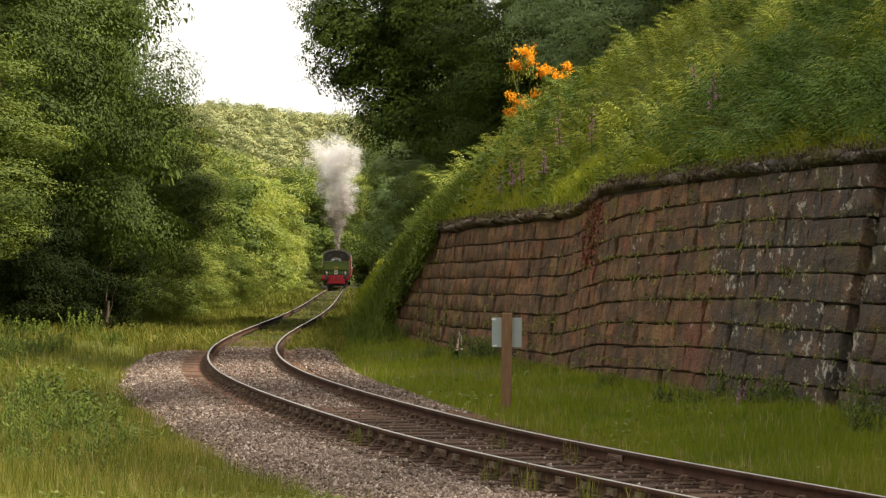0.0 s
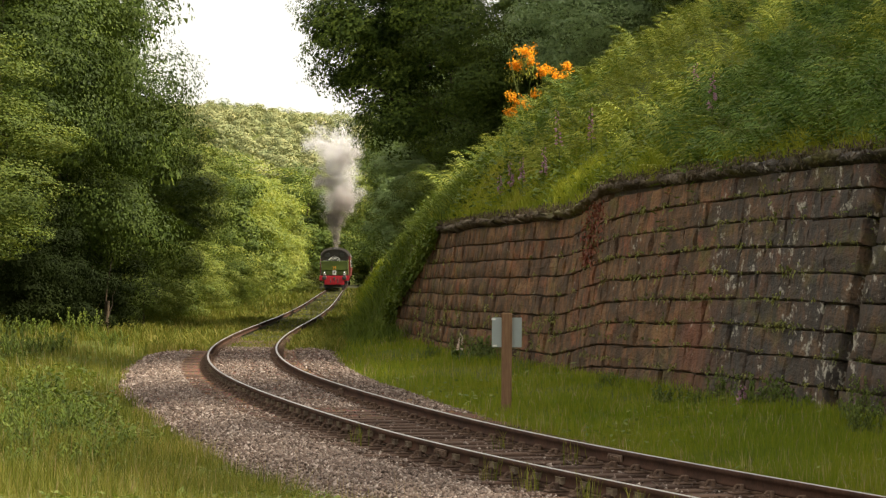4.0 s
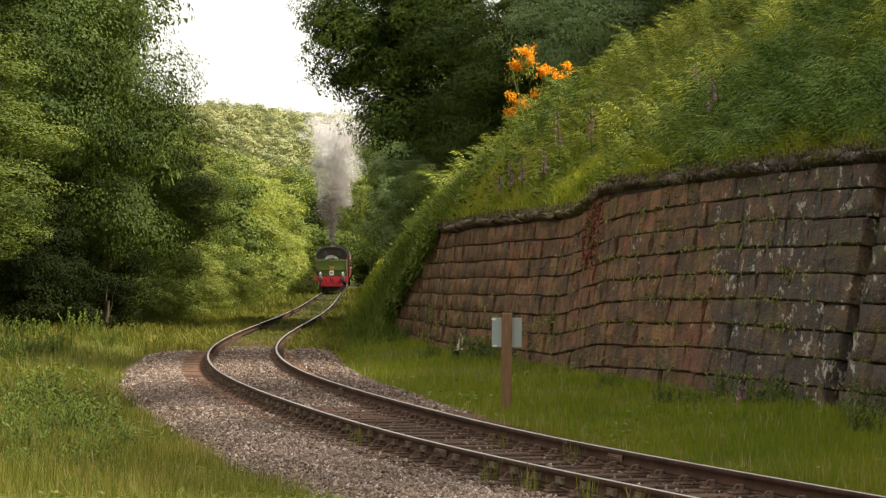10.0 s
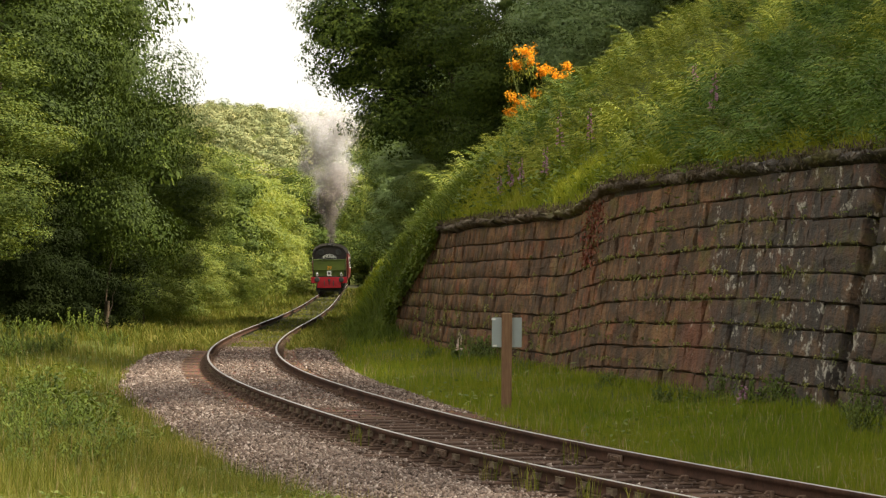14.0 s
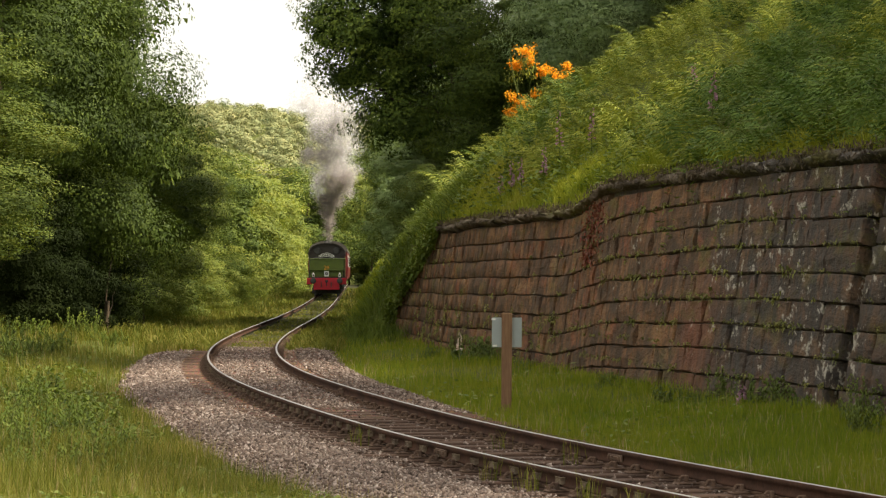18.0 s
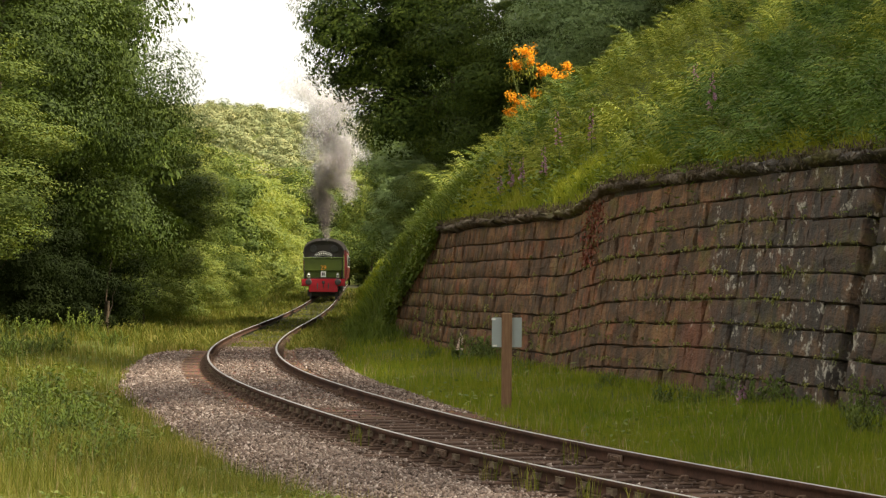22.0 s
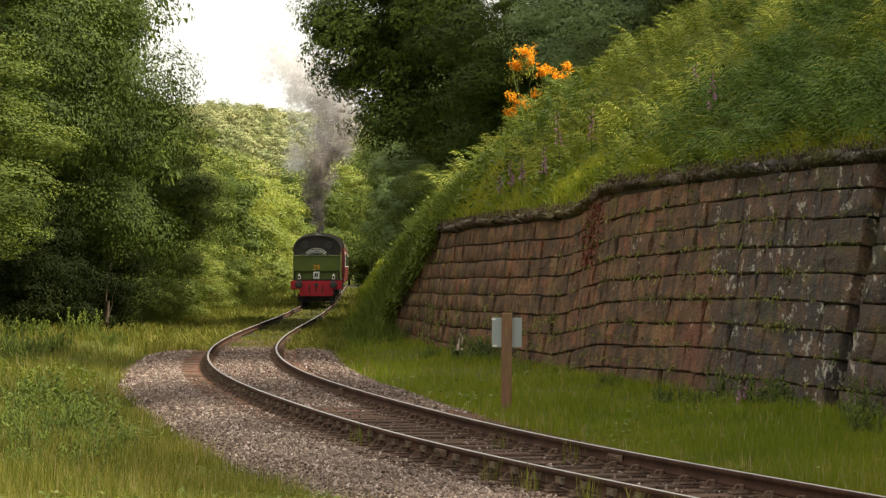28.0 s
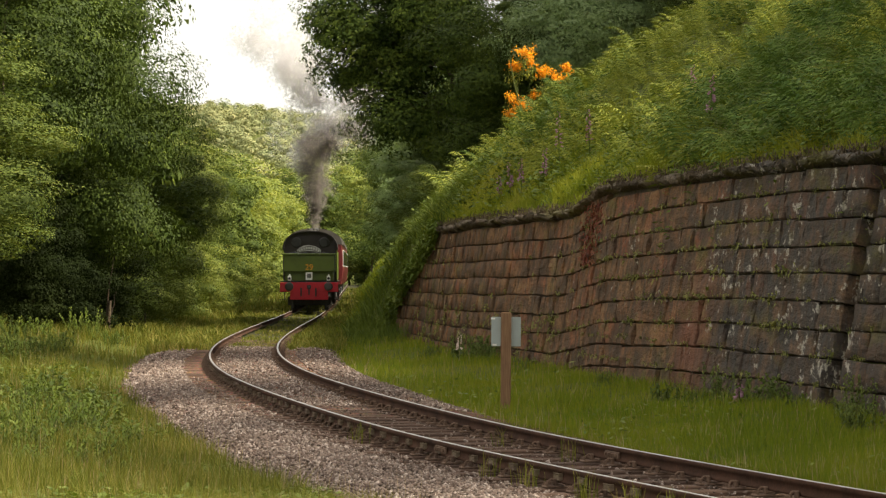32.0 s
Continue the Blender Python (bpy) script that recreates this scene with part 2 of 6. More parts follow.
def ground_material():
    m, nt, b = base("verge soil and turf")
    p = position(nt)
    n1, n2, n3 = noise_tex(nt, p, 0.35, 5), noise_tex(nt, p, 3.0, 5), noise_tex(nt, p, 25, 3)
    c = ramp(nt, n1, [(0.3, (0.07, 0.09, 0.022)), (0.5, (0.12, 0.145, 0.032)), (0.7, (0.17, 0.17, 0.05))])
    c = blend(nt, ramp(nt, n2, [(0.45, (0, 0, 0)), (0.75, (0.6, 0.6, 0.6))]), c, (0.07, 0.055, 0.03))
    c = blend(nt, calc(nt, "MULTIPLY", n3, 0.5), c, (0.03, 0.03, 0.012))
    put_in(nt, c, b.inputs["Base Color"])
    b.inputs["Roughness"].default_value, b.inputs["Specular IOR Level"].default_value = 1.0, 0.05
    bump(nt, b, calc(nt, "ADD", n2, n3), 0.8, 0.06)
    return m


def gravel_material(name, colours):
    m, nt, b = base(name)
    p = position(nt)
    mix = calc(nt, "ADD", calc(nt, "MULTIPLY", luck(nt), 0.75), calc(nt, "MULTIPLY", noise_tex(nt, p, 1.2, 4), 0.3))
    c = ramp(nt, mix, [(0.1 + 0.8 * i / (len(colours) - 1), k) for i, k in enumerate(colours)])
    c = blend(nt, calc(nt, "MULTIPLY", noise_tex(nt, p, 60, 3), 0.5), c, (0.08, 0.06, 0.05))
    put_in(nt, c, b.inputs["Base Color"])
    b.inputs["Roughness"].default_value, b.inputs["Specular IOR Level"].default_value = 0.95, 0.1
    return m


def bed_material():
    m, nt, b = base("ballast bed")
    p = position(nt)
    v = nt.nodes.new("ShaderNodeTexVoronoi")
    v.inputs["Scale"].default_value = 20
    nt.links.new(p, v.inputs["Vector"])
    n1 = noise_tex(nt, p, 1.0, 4)
    c = blend(nt, 0.6, ramp(nt, n1, [(0.3, (0.19, 0.10, 0.066)), (0.7, (0.28, 0.16, 0.112))]), v.outputs["Color"], "MULTIPLY")
    sep = nt.nodes.new("ShaderNodeSeparateXYZ")
    nt.links.new(p, sep.inputs[0])
    edge = calc(nt, "ADD", sep.outputs[1], calc(nt, "MULTIPLY", n1, 5))
    old = ramp(nt, calc(nt, "DIVIDE", edge, 200.0), [(0.40, (0, 0, 0)), (0.425, (1, 1, 1))])
    c = blend(nt, old, c, blend(nt, n1, (0.035, 0.032, 0.026), (0.07, 0.07, 0.03)))
    oily = ramp(nt, calc(nt, "DIVIDE", edge, 200.0), [(0.225, (0.75, 0.75, 0.75)), (0.255, (0, 0, 0))])
    c = blend(nt, oily, c, blend(nt, n1, (0.035, 0.026, 0.02), (0.085, 0.06, 0.044)))
    put_in(nt, c, b.inputs["Base Color"])
    b.inputs["Roughness"].default_value, b.inputs["Specular IOR Level"].default_value = 1.0, 0.05
    bump(nt, b, v.outputs["Distance"], 0.9, 0.04)
    return m


def timber_material(name, a, c2, along=(1.5, 22, 22)):
    m, nt, b = base(name)
    co = object_co(nt)
    grain = noise_tex(nt, scaled(nt, co, along), 3, 5)
    c = ramp(nt, grain, [(0.3, a), (0.7, c2)])
    r = calc(nt, "MULTIPLY", nt.nodes.new("ShaderNodeObjectInfo").outputs["Random"], 0.55)
    c = blend(nt, r, c, (0.06, 0.045, 0.04))
    c = blend(nt, ramp(nt, noise_tex(nt, co, 4, 4), [(0.5, (0, 0, 0)), (0.8, (0.7, 0.7, 0.7))]), c, (0.16, 0.09, 0.06))
    put_in(nt, c, b.inputs["Base Color"])
    b.inputs["Roughness"].default_value, b.inputs["Specular IOR Level"].default_value = 0.95, 0.1
    bump(nt, b, grain, 0.7, 0.01)
    return m


def rust_material(name, dark, light, rough=0.75, metal=0.2):
    m, nt, b = base(name)
    p = object_co(nt)
    n1, n2 = noise_tex(nt, p, 2.0, 5), noise_tex(nt, p, 30, 4)
    c = ramp(nt, calc(nt, "ADD", calc(nt, "MULTIPLY", n1, 0.6), calc(nt, "MULTIPLY", n2, 0.4)), [(0.35, dark), (0.65, light)])
    put_in(nt, c, b.inputs["Base Color"])
    b.inputs["Roughness"].default_value, b.inputs["Metallic"].default_value = rough, metal
    b.inputs["Specular IOR Level"].default_value = 0.12
    bump(nt, b, n2, 0.4, 0.004)
    return m


M_GROUND = ground_material()
M_BED = bed_material()
M_GRAVEL = gravel_material("ballast stone", [(0.022, 0.016, 0.013), (0.19, 0.133, 0.107), (0.32, 0.24, 0.197), (0.085, 0.062, 0.05), (0.58, 0.475, 0.41)])
M_SLEEPER = timber_material("weathered sleeper timber", (0.058, 0.038, 0.028), (0.15, 0.093, 0.066))
M_POST = timber_material("brown post timber", (0.19, 0.105, 0.055), (0.33, 0.19, 0.10), (18, 18, 1.2))
M_RAIL = rust_material("rusted rail steel", (0.028, 0.015, 0.010), (0.085, 0.042, 0.026), 0.95, 0.0)
M_SHINE = painted("worn rail head", (0.42, 0.40, 0.39), 0.36, 1.0, 0.35, (0.17, 0.125, 0.10))
M_CHAIR = rust_material("cast chair iron", (0.075, 0.05, 0.037), (0.18, 0.115, 0.08), 0.85, 0.0)
M_KEY = timber_material("oak key", (0.12, 0.09, 0.06), (0.26, 0.2, 0.14))
M_GRASS = leafy("grass blades", [(0.042, 0.064, 0.010), (0.112, 0.13, 0.02), (0.195, 0.182, 0.036), (0.30, 0.235, 0.08)], 0.2, 0.3, 0.8)
M_GRASS_RICH = leafy("lush verge grass", [(0.075, 0.118, 0.009), (0.145, 0.188, 0.014), (0.21, 0.23, 0.02), (0.28, 0.26, 0.04)], 0.2, 0.3, 0.4)
# Brighter copy of the verge grass, with the bank's sunlight put into it.
M_GRASS_SUN = leafy("bank grass brightened as if sunlit", [(0.10, 0.14, 0.012), (0.19, 0.225, 0.02), (0.27, 0.28, 0.03), (0.36, 0.32, 0.06)], 0.2, 0.3, 0.4)
M_SEED = leafy("dry seed heads", [(0.26, 0.18, 0.10), (0.36, 0.27, 0.15), (0.44, 0.36, 0.21)], 0.2, 0.25, 0.6)
M_FERN = leafy("bracken fronds", [(0.045, 0.07, 0.012), (0.145, 0.18, 0.031), (0.265, 0.285, 0.048), (0.37, 0.355, 0.07)], 0.2, 0.2, 1.0)
M_FERN_DARK = leafy("fresh dark bracken fronds", [(0.025, 0.05, 0.012), (0.07, 0.12, 0.028), (0.13, 0.185, 0.04), (0.2, 0.25, 0.06)], 0.2, 0.2, 1.0)
M_LEAF_OAK = leafy("dark oak leaves", [(0.017, 0.030, 0.006), (0.072, 0.108, 0.017), (0.23, 0.28, 0.043)], 0.2, 0.15, 0.75)
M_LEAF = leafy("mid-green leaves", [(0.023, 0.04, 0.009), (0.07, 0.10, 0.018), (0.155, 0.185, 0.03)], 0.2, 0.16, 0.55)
# Shaded and sunlit copies of the leaf colour above, light put into the tone.
M_LEAF_SHADE = leafy("green leaves darkened for shade", [(0.014, 0.025, 0.005), (0.042, 0.064, 0.010), (0.093, 0.122, 0.017)], 0.2, 0.15, 0.55)
M_LEAF_SUNNY = leafy("green leaves brightened as if sunlit", [(0.036, 0.058, 0.013), (0.105, 0.138, 0.028), (0.235, 0.24, 0.05)], 0.2, 0.25, 0.55)
# Sunlight on the far trees, with a little haze, is put into this colour.
M_LEAF_SUNLIT = leafy("yellow-green leaves toned as sunlit", [(0.07, 0.105, 0.024), (0.205, 0.245, 0.055), (0.42, 0.41, 0.095)], 0.3, 0.38, 0.4)
# Paler and bluer than the leaf itself: haze is put into the colour.
M_LEAF_GREY = leafy("grey-green leaves paled for haze", [(0.15, 0.215, 0.105), (0.26, 0.335, 0.16), (0.36, 0.42, 0.20)], 0.2, 0.38, 0.4)
# Near-black leaves: the shade under the trees is put into the colour.
M_SHADE_LEAF = leafy("near-black leaves for wood shade", [(0.007, 0.011, 0.003), (0.013, 0.019, 0.005), (0.022, 0.028, 0.007)], 0.05, 0.1, 0.5)
# Haze over the hill is painted in as paler, greyer leaf colours.
M_HILL = leafy("distant wood leaves paled for haze", [(0.11, 0.145, 0.075), (0.20, 0.225, 0.105), (0.29, 0.285, 0.13), (0.39, 0.345, 0.15)], 0.1, 0.08, 0.12)
M_WEED = leafy("broad weed leaves", [(0.04, 0.066, 0.011), (0.095, 0.13, 0.02), (0.17, 0.195, 0.036)], 0.3, 0.3, 0.8)
M_HERB = leafy("pale herb leaves", [(0.08, 0.115, 0.022), (0.15, 0.185, 0.04), (0.24, 0.26, 0.07)], 0.3, 0.3, 0.8)
M_WALL_PLANT = leafy("dull wall ferns and moss", [(0.07, 0.085, 0.02), (0.16, 0.165, 0.04), (0.28, 0.26, 0.08)], 0.2, 0.2, 1.5)
M_BROOM = leafy("orange-yellow broom flowers", [(0.75, 0.26, 0.012), (0.85, 0.36, 0.02), (0.9, 0.45, 0.03)], 0.2, 0.3, 1.5)
M_FOXGLOVE = leafy("purple foxglove bells", [(0.26, 0.13, 0.2), (0.36, 0.2, 0.29), (0.42, 0.27, 0.35)], 0.2, 0.3, 2.0)
M_PALE_BELL = leafy("pale pink foxglove bells", [(0.62, 0.48, 0.48), (0.72, 0.6, 0.58)], 0.2, 0.3, 2.0)
M_STEM = leafy("green stems", [(0.06, 0.09, 0.02), (0.12, 0.13, 0.04)], 0.2, 0.1, 2.0)
M_BARK = stone_material("bark", [(0.03, 0.025, 0.018), (0.06, 0.05, 0.036), (0.10, 0.085, 0.065)], 0.0, 0.4, False)
M_ROOT = stone_material("dead roots and thatch", [(0.09, 0.07, 0.045), (0.19, 0.14, 0.09), (0.28, 0.22, 0.15)], 0.0, 0.6, False)
M_IVY_RED = leafy("red creeper leaves", [(0.11, 0.03, 0.018), (0.17, 0.045, 0.028), (0.2, 0.08, 0.04)], 0.2, 0.2, 1.0)


# ---- ground: one sheet from under the camera to the horizon ----
def build_ground():
    ys = np.concatenate([np.arange(-60, 20, 4.0), np.arange(20, 112, 0.55), np.arange(112, 200, 2.0), np.arange(200, 480, 8.0),
                         np.arange(480, 1000, 20.0), np.array([1100, 1300, 1700, 2400.0])])
    left = np.concatenate([[-2400, -1200, -600, -300, -160, -100, -70, -50], np.arange(-40, -14, 2.0), np.arange(-14, -1.0, 0.45)])
    mid = np.arange(-1.0, 2.3, 0.6)
    rows, cols = [], None
    for y in ys:
        w = float(wall_n(y))
        right = np.concatenate([np.linspace(2.3, w, 9), [w + 0.25, w + 0.5], w + np.arange(0.95, 17, 0.5),
                                w + np.array([19, 23, 28, 34, 50, 80, 140, 300, 600, 1200, 2400.0])])
        n = np.concatenate([left, mid, right])
        cols = len(n)
        rows.append(spot(n, np.full(cols, y)))
    v = np.concatenate(rows)
    i, j = np.meshgrid(np.arange(len(ys) - 1), np.arange(cols - 1), indexing="ij")
    a = (i * cols + j).ravel()
    f = np.stack([a, a + 1, a + cols + 1, a + cols], 1)
    tagged(sheet("ground", v, f, M_GROUND, smooth=True), "grassy earth with verges, cutting bank and wooded hill", "ground", kind="structure")


build_ground()


# ---- ballast ----
def strip(ns, zs, ys):
    v = np.concatenate([np.concatenate([np.stack(place(ns, np.full(len(ns), y)), 1), zs[:, None]], 1) for y in ys])
    c = len(ns)
    i, j = np.meshgrid(np.arange(len(ys) - 1), np.arange(c - 1), indexing="ij")
    a = (i * c + j).ravel()
    return v, np.stack([a, a + 1, a + c + 1, a + c], 1)


def build_ballast():
    ns = np.array([-2.95, -2.6, -2.1, -1.6, -1.1, -0.5, 0, 0.5, 1.1, 1.7, 2.1, 2.5])
    zs = np.array([-0.50, -0.36, -0.235, -0.203, -0.205, -0.203, -0.203, -0.203, -0.205, -0.21, -0.26, -0.42])
    v, f = strip(ns, zs, np.concatenate([np.arange(4, 90, 0.4), np.arange(90, 420, 4.0)]))
    fill = sstep(47, 53, v[:, 1]) * (1 - sstep(80, 86, v[:, 1])) * np.tile(np.array([0, 0, 0, 0, 0, 1, 1, 1, 0.4, 1, 0.5, 0]), len(v) // 12)
    v[:, 2] += 0.045 * fill
    v[:, 2] -= 0.022 * (1 - sstep(38, 48, v[:, 1])) * np.tile(np.array([0, 0, 0, 0, 1, 1, 1, 1, 1, 0.5, 0, 0]), len(v) // 12)      # thin ballast on the near stretch
    v[:, 2] += 0.012 * np.sin(v[:, 0] * 9 + v[:, 1] * 7) * (v[:, 1] < 88)
    bed = tagged(sheet("ballast_bed", v, f, M_BED, smooth=True), "reddish-brown stone ballast bed under the track", "ballast", kind="structure")
    groups = [(38000, 21, 62, -2.85, -1.32, 0.0255), (8000, 47, 84, -0.66, 0.66, 0.026), (6000, 46, 82, 0.9, 2.3, 0.03),
              (1600, 20, 48, -0.7, 0.7, 0.02), (4500, 58, 86, -2.9, -1.3, 0.036), (2600, 22, 60, -1.36, -0.98, 0.02)]
    pts, size = [], []
    for k, y0, y1, n0, n1, r in groups:
        u = rng.random(k)
        y = 1 / (1 / y0 + u * (1 / y1 - 1 / y0))
        n = rng.uniform(n0, n1, k)
        keep = n > -2.95 + 0.45 * sstep(30, 52, y)
        n, y, k = n[keep], y[keep], int(keep.sum())
        z = np.interp(n, ns, zs) + 0.045 * sstep(47, 53, y) * (1 - sstep(80, 86, y)) * ((np.abs(n) < 0.66) | ((n > 1.2) & (n < 2.2)))
        px, py = place(n, y)
        pts.append(np.stack([px, py, z + 0.01], 1))
        size.append(r * rng.uniform(0.55, 1.35, k))
    p, s = np.concatenate(pts), np.concatenate(size)
    k = len(p)
    octa = np.array([[1, 0, 0], [-1, 0, 0], [0, 1, 0], [0, -1, 0], [0, 0, 1], [0, 0, -1]], float)
    v = octa[None] * rng.uniform(0.55, 1.15, (k, 6, 3)) + rng.normal(0, 0.28, (k, 6, 3))
    a = rng.random(k) * 6.283
    ca, sa = np.cos(a)[:, None], np.sin(a)[:, None]
    v = np.stack([v[..., 0] * ca - v[..., 1] * sa, v[..., 0] * sa + v[..., 1] * ca, v[..., 2] * 0.75], -1)
    v = v * s[:, None, None] + p[:, None]
    f = np.array([[0, 2, 4], [2, 1, 4], [1, 3, 4], [3, 0, 4], [2, 0, 5], [1, 2, 5], [3, 1, 5], [0, 3, 5]])
    f = (f[None] + 6 * np.arange(k)[:, None, None]).reshape(-1, 3)
    tagged(sheet("ballast_stones", v.reshape(-1, 3), f, M_GRAVEL), "loose pinkish-grey crushed ballast stones beside the rails", "ballast", kind="stuff")


build_ballast()

# ---- track ----
track = empty("railway_track", "single curving railway track with bullhead rails on timber sleepers", "railway track", kind="structure")
RAIL_PROFILE = [(-0.034, -0.004), (-0.028, 0.0), (0.028, 0.0), (0.034, -0.004), (0.034, -0.040), (0.010, -0.052), (0.010, -0.110),
                (0.032, -0.122), (0.032, -0.145), (-0.032, -0.145), (-0.032, -0.122), (-0.010, -0.110), (-0.010, -0.052), (-0.034, -0.040)]


def sweep(name, prof, n0, y0, y1, step, material, parent):
    ys = np.linspace(y0, y1, max(2, int((y1 - y0) / step) + 1))
    prof = np.array(prof)
    k = len(prof)
    v = np.concatenate([np.concatenate([np.stack(place(n0 + prof[:, 0], np.full(k, y)), 1), prof[:, 1:2]], 1) for y in ys])
    i, j = np.meshgrid(np.arange(len(ys) - 1), np.arange(k), indexing="ij")
    a, b = (i * k + j).ravel(), (i * k + (j + 1) % k).ravel()
    return sheet(name, v, np.stack([a, a + k, b + k, b], 1), material, parent)


def fishplate(n0, y, parent):
    x, yy = (float(c) for c in place(n0, y))
    turn = math.atan(-float(slope(y)))
    m = Matrix.Translation((x, yy, 0)) @ Matrix.Rotation(turn, 4, "Z")
    bm = bmesh.new()
    for s in (-1, 1):
        block(bm, s * 0.028 - 0.012, s * 0.028 + 0.012, -0.24, 0.24, -0.118, -0.046, 0.006, m=m)
        for b in (-0.17, -0.06, 0.06, 0.17):
            block(bm, s * 0.05 - 0.014, s * 0.05 + 0.014, b - 0.018, b + 0.018, -0.098, -0.062, 0.004, m=m)
    part("fishplate", bm, M_CHAIR, parent)


for n0, joints in ((-0.7525, [-2, 15.6, 33.9, 52.9, 71.3, 89.6, 107.9]), (0.7525, [-3, 14.6, 32.6, 50.8, 69.0, 87.2, 105.4])):
    stops = joints + [200, 300, 400]
    for a, b in zip(stops, stops[1:]):
        rail = sweep("rail", RAIL_PROFILE, n0, a + 0.005, b - 0.005, 0.6 if b < 120 else 3, M_RAIL, track)
        sweep("running_surface", [(-0.022, -0.002), (-0.019, 0.002), (0.019, 0.002), (0.022, -0.002)], n0, a + 0.005, b - 0.005,
              0.6 if b < 120 else 3, M_SHINE, rail)
        rail["label"] = "rust-brown bullhead rail with bright worn top"
    for y in joints[1:]:
        fishplate(n0, y, track)


def sleeper_meshes():
    bm = bmesh.new()
    block(bm, -1.3, 1.3, -0.127, 0.127, -0.32, -0.190, 0.012)
    ob = part("sleeper", bm, M_SLEEPER, track)
    for s in (-1, 1):
        bm = bmesh.new()
        c = s * 0.7525
        block(bm, c - 0.175, c + 0.175, -0.075, 0.075, -0.192, -0.165, 0.010)
        for d in (-1, 1):
            block(bm, c + d * 0.06 - 0.02, c + d * 0.06 + 0.02, -0.03, 0.03, -0.17, -0.10, 0.010)
            hoop = [(c + d * 0.092 + 0.040 * math.cos(a), 0, -0.160 + 0.052 * math.sin(a)) for a in [math.pi * q / 6 for q in range(7)]]
            for p, q in zip(hoop, hoop[1:]):
                rod(bm, p, q, 0.013, 0.013, 6)
            rod(bm, (c + d * 0.15, 0.04, -0.17), (c + d * 0.15, 0.04, -0.14), 0.018, 0.013, 8)
            rod(bm, (c + d * 0.15, -0.04, -0.17), (c + d * 0.15, -0.04, -0.14), 0.018, 0.013, 8)
        part("chair", bm, M_CHAIR, ob)
        bm = bmesh.new()
        block(bm, c + s * 0.012, c + s * 0.045, -0.09, 0.09, -0.114, -0.056, 0.008)
        part("key", bm, M_KEY, ob)
    return ob


def lay_sleepers():
    first = sleeper_meshes()
    y, done = 14.2, False
    while y < 93:
        x, yy = (float(v) for v in place(0.0, y))
        m = float(slope(y))
        at = Matrix.Translation((x, yy, rng.uniform(-0.012, 0.006))) @ Matrix.Rotation(math.atan(-m) + rng.normal(0, 0.006), 4, "Z")
        if not done:
            first.matrix_basis, done = at, True
        else:
            copy_thing(first, at)
        y += 0.76 / math.sqrt(1 + m * m)


lay_sleepers()

# ---- retaining wall ----
wall = empty("retaining_wall", "weathered brown sandstone retaining wall in level courses, streaked and mossy", "retaining wall", kind="structure")
COURSE = 0.372


def wall_axes(y, z, proud=0.0):
    n = float(wall_n(y)) + BATTER * (z - EYE) - proud
    if y < straight_joint(z) + 0.02:
        n += 0.10
    x, yy = (float(v) for v in place(n, y))
    xa, ya = (float(v) for v in place(float(wall_n(y - 0.4)), y - 0.4))
    xb, yb = (float(v) for v in place(float(wall_n(y + 0.4)), y + 0.4))
    t = Vector((xa - xb, ya - yb, 0)).normalized()
    side = Vector((-t.y, t.x, 0))
    u = (Vector((0, 0, 1)) + side * BATTER).normalized()
    inward = u.cross(t)
    return Matrix(((t.x, inward.x, u.x, x), (t.y, inward.y, u.y, yy), (t.z, inward.z, u.z, z), (0, 0, 0, 1)))


def straight_joint(z):
    """Where the leaning joint between the two lengths of wall stands at height z."""
    return 40.0 + (1.4 - z) * 0.26


def block_mesh(seed, rough=0.016):
    """One rock-faced block, 1 x 1, front at y = 0, with a recessed margin."""
    r = np.random.default_rng(seed)
    gx, gz = np.array([0, 0.025, 0.36, 0.68, 0.975, 1.0]), np.array([0, 0.05, 0.5, 0.95, 1.0])
    v = []
    for b, z in enumerate(gz):
        for a, x in enumerate(gx):
            rim = a in (0, 5) or b in (0, 4)
            jx, jz = (r.normal(0, 0.006), r.normal(0, 0.01)) if rim else (r.normal(0, 0.02), r.normal(0, 0.02))
            v.append((min(max(x + jx, 0.004), 0.996), 0.017 if rim else -abs(r.normal(0, rough)), min(max(z + jz, 0.004), 0.99)))
    f = [(b * 6 + a, b * 6 + a + 1, b * 6 + a + 7, b * 6 + a + 6) for b in range(4) for a in range(5)]
    rim = [0, 1, 2, 3, 4, 5, 11, 17, 23, 29, 28, 27, 26, 25, 24, 18, 12, 6]
    k = len(v)
    v += [(v[i][0], 0.22, v[i][2]) for i in rim]
    for i in range(len(rim)):
        j = (i + 1) % len(rim)
        f.append((rim[j], rim[i], k + i, k + j))
    return np.array(v), np.array(f)


def cope_mesh(seed):
    """A long, worn coping stone, 1 x 1, with a lumpy front and top."""
    r = np.random.default_rng(seed)
    gx, ring = np.linspace(0, 1, 9), [(0.12, 0.0), (0.0, 0.12), (-0.03, 0.4), (-0.01, 0.75), (0.06, 0.97), (0.2, 1.02), (0.4, 0.95)]
    v = [(x + (r.normal(0, 0.012) if 0 < i < 8 else 0), y + r.normal(0, 0.028), z + r.normal(0, 0.09)) for i, x in enumerate(gx) for y, z in ring]
    k = len(ring)
    f = [(i * k + j, i * k + k + j, i * k + k + j + 1, i * k + j + 1) for i in range(8) for j in range(k - 1)]
    f += [tuple(e * 8 * k + j for j in q) for e in (0, 1) for q in ((0, 1, 2, 3), (0, 3, 4, 6))]
    return np.array(v), np.array(f)


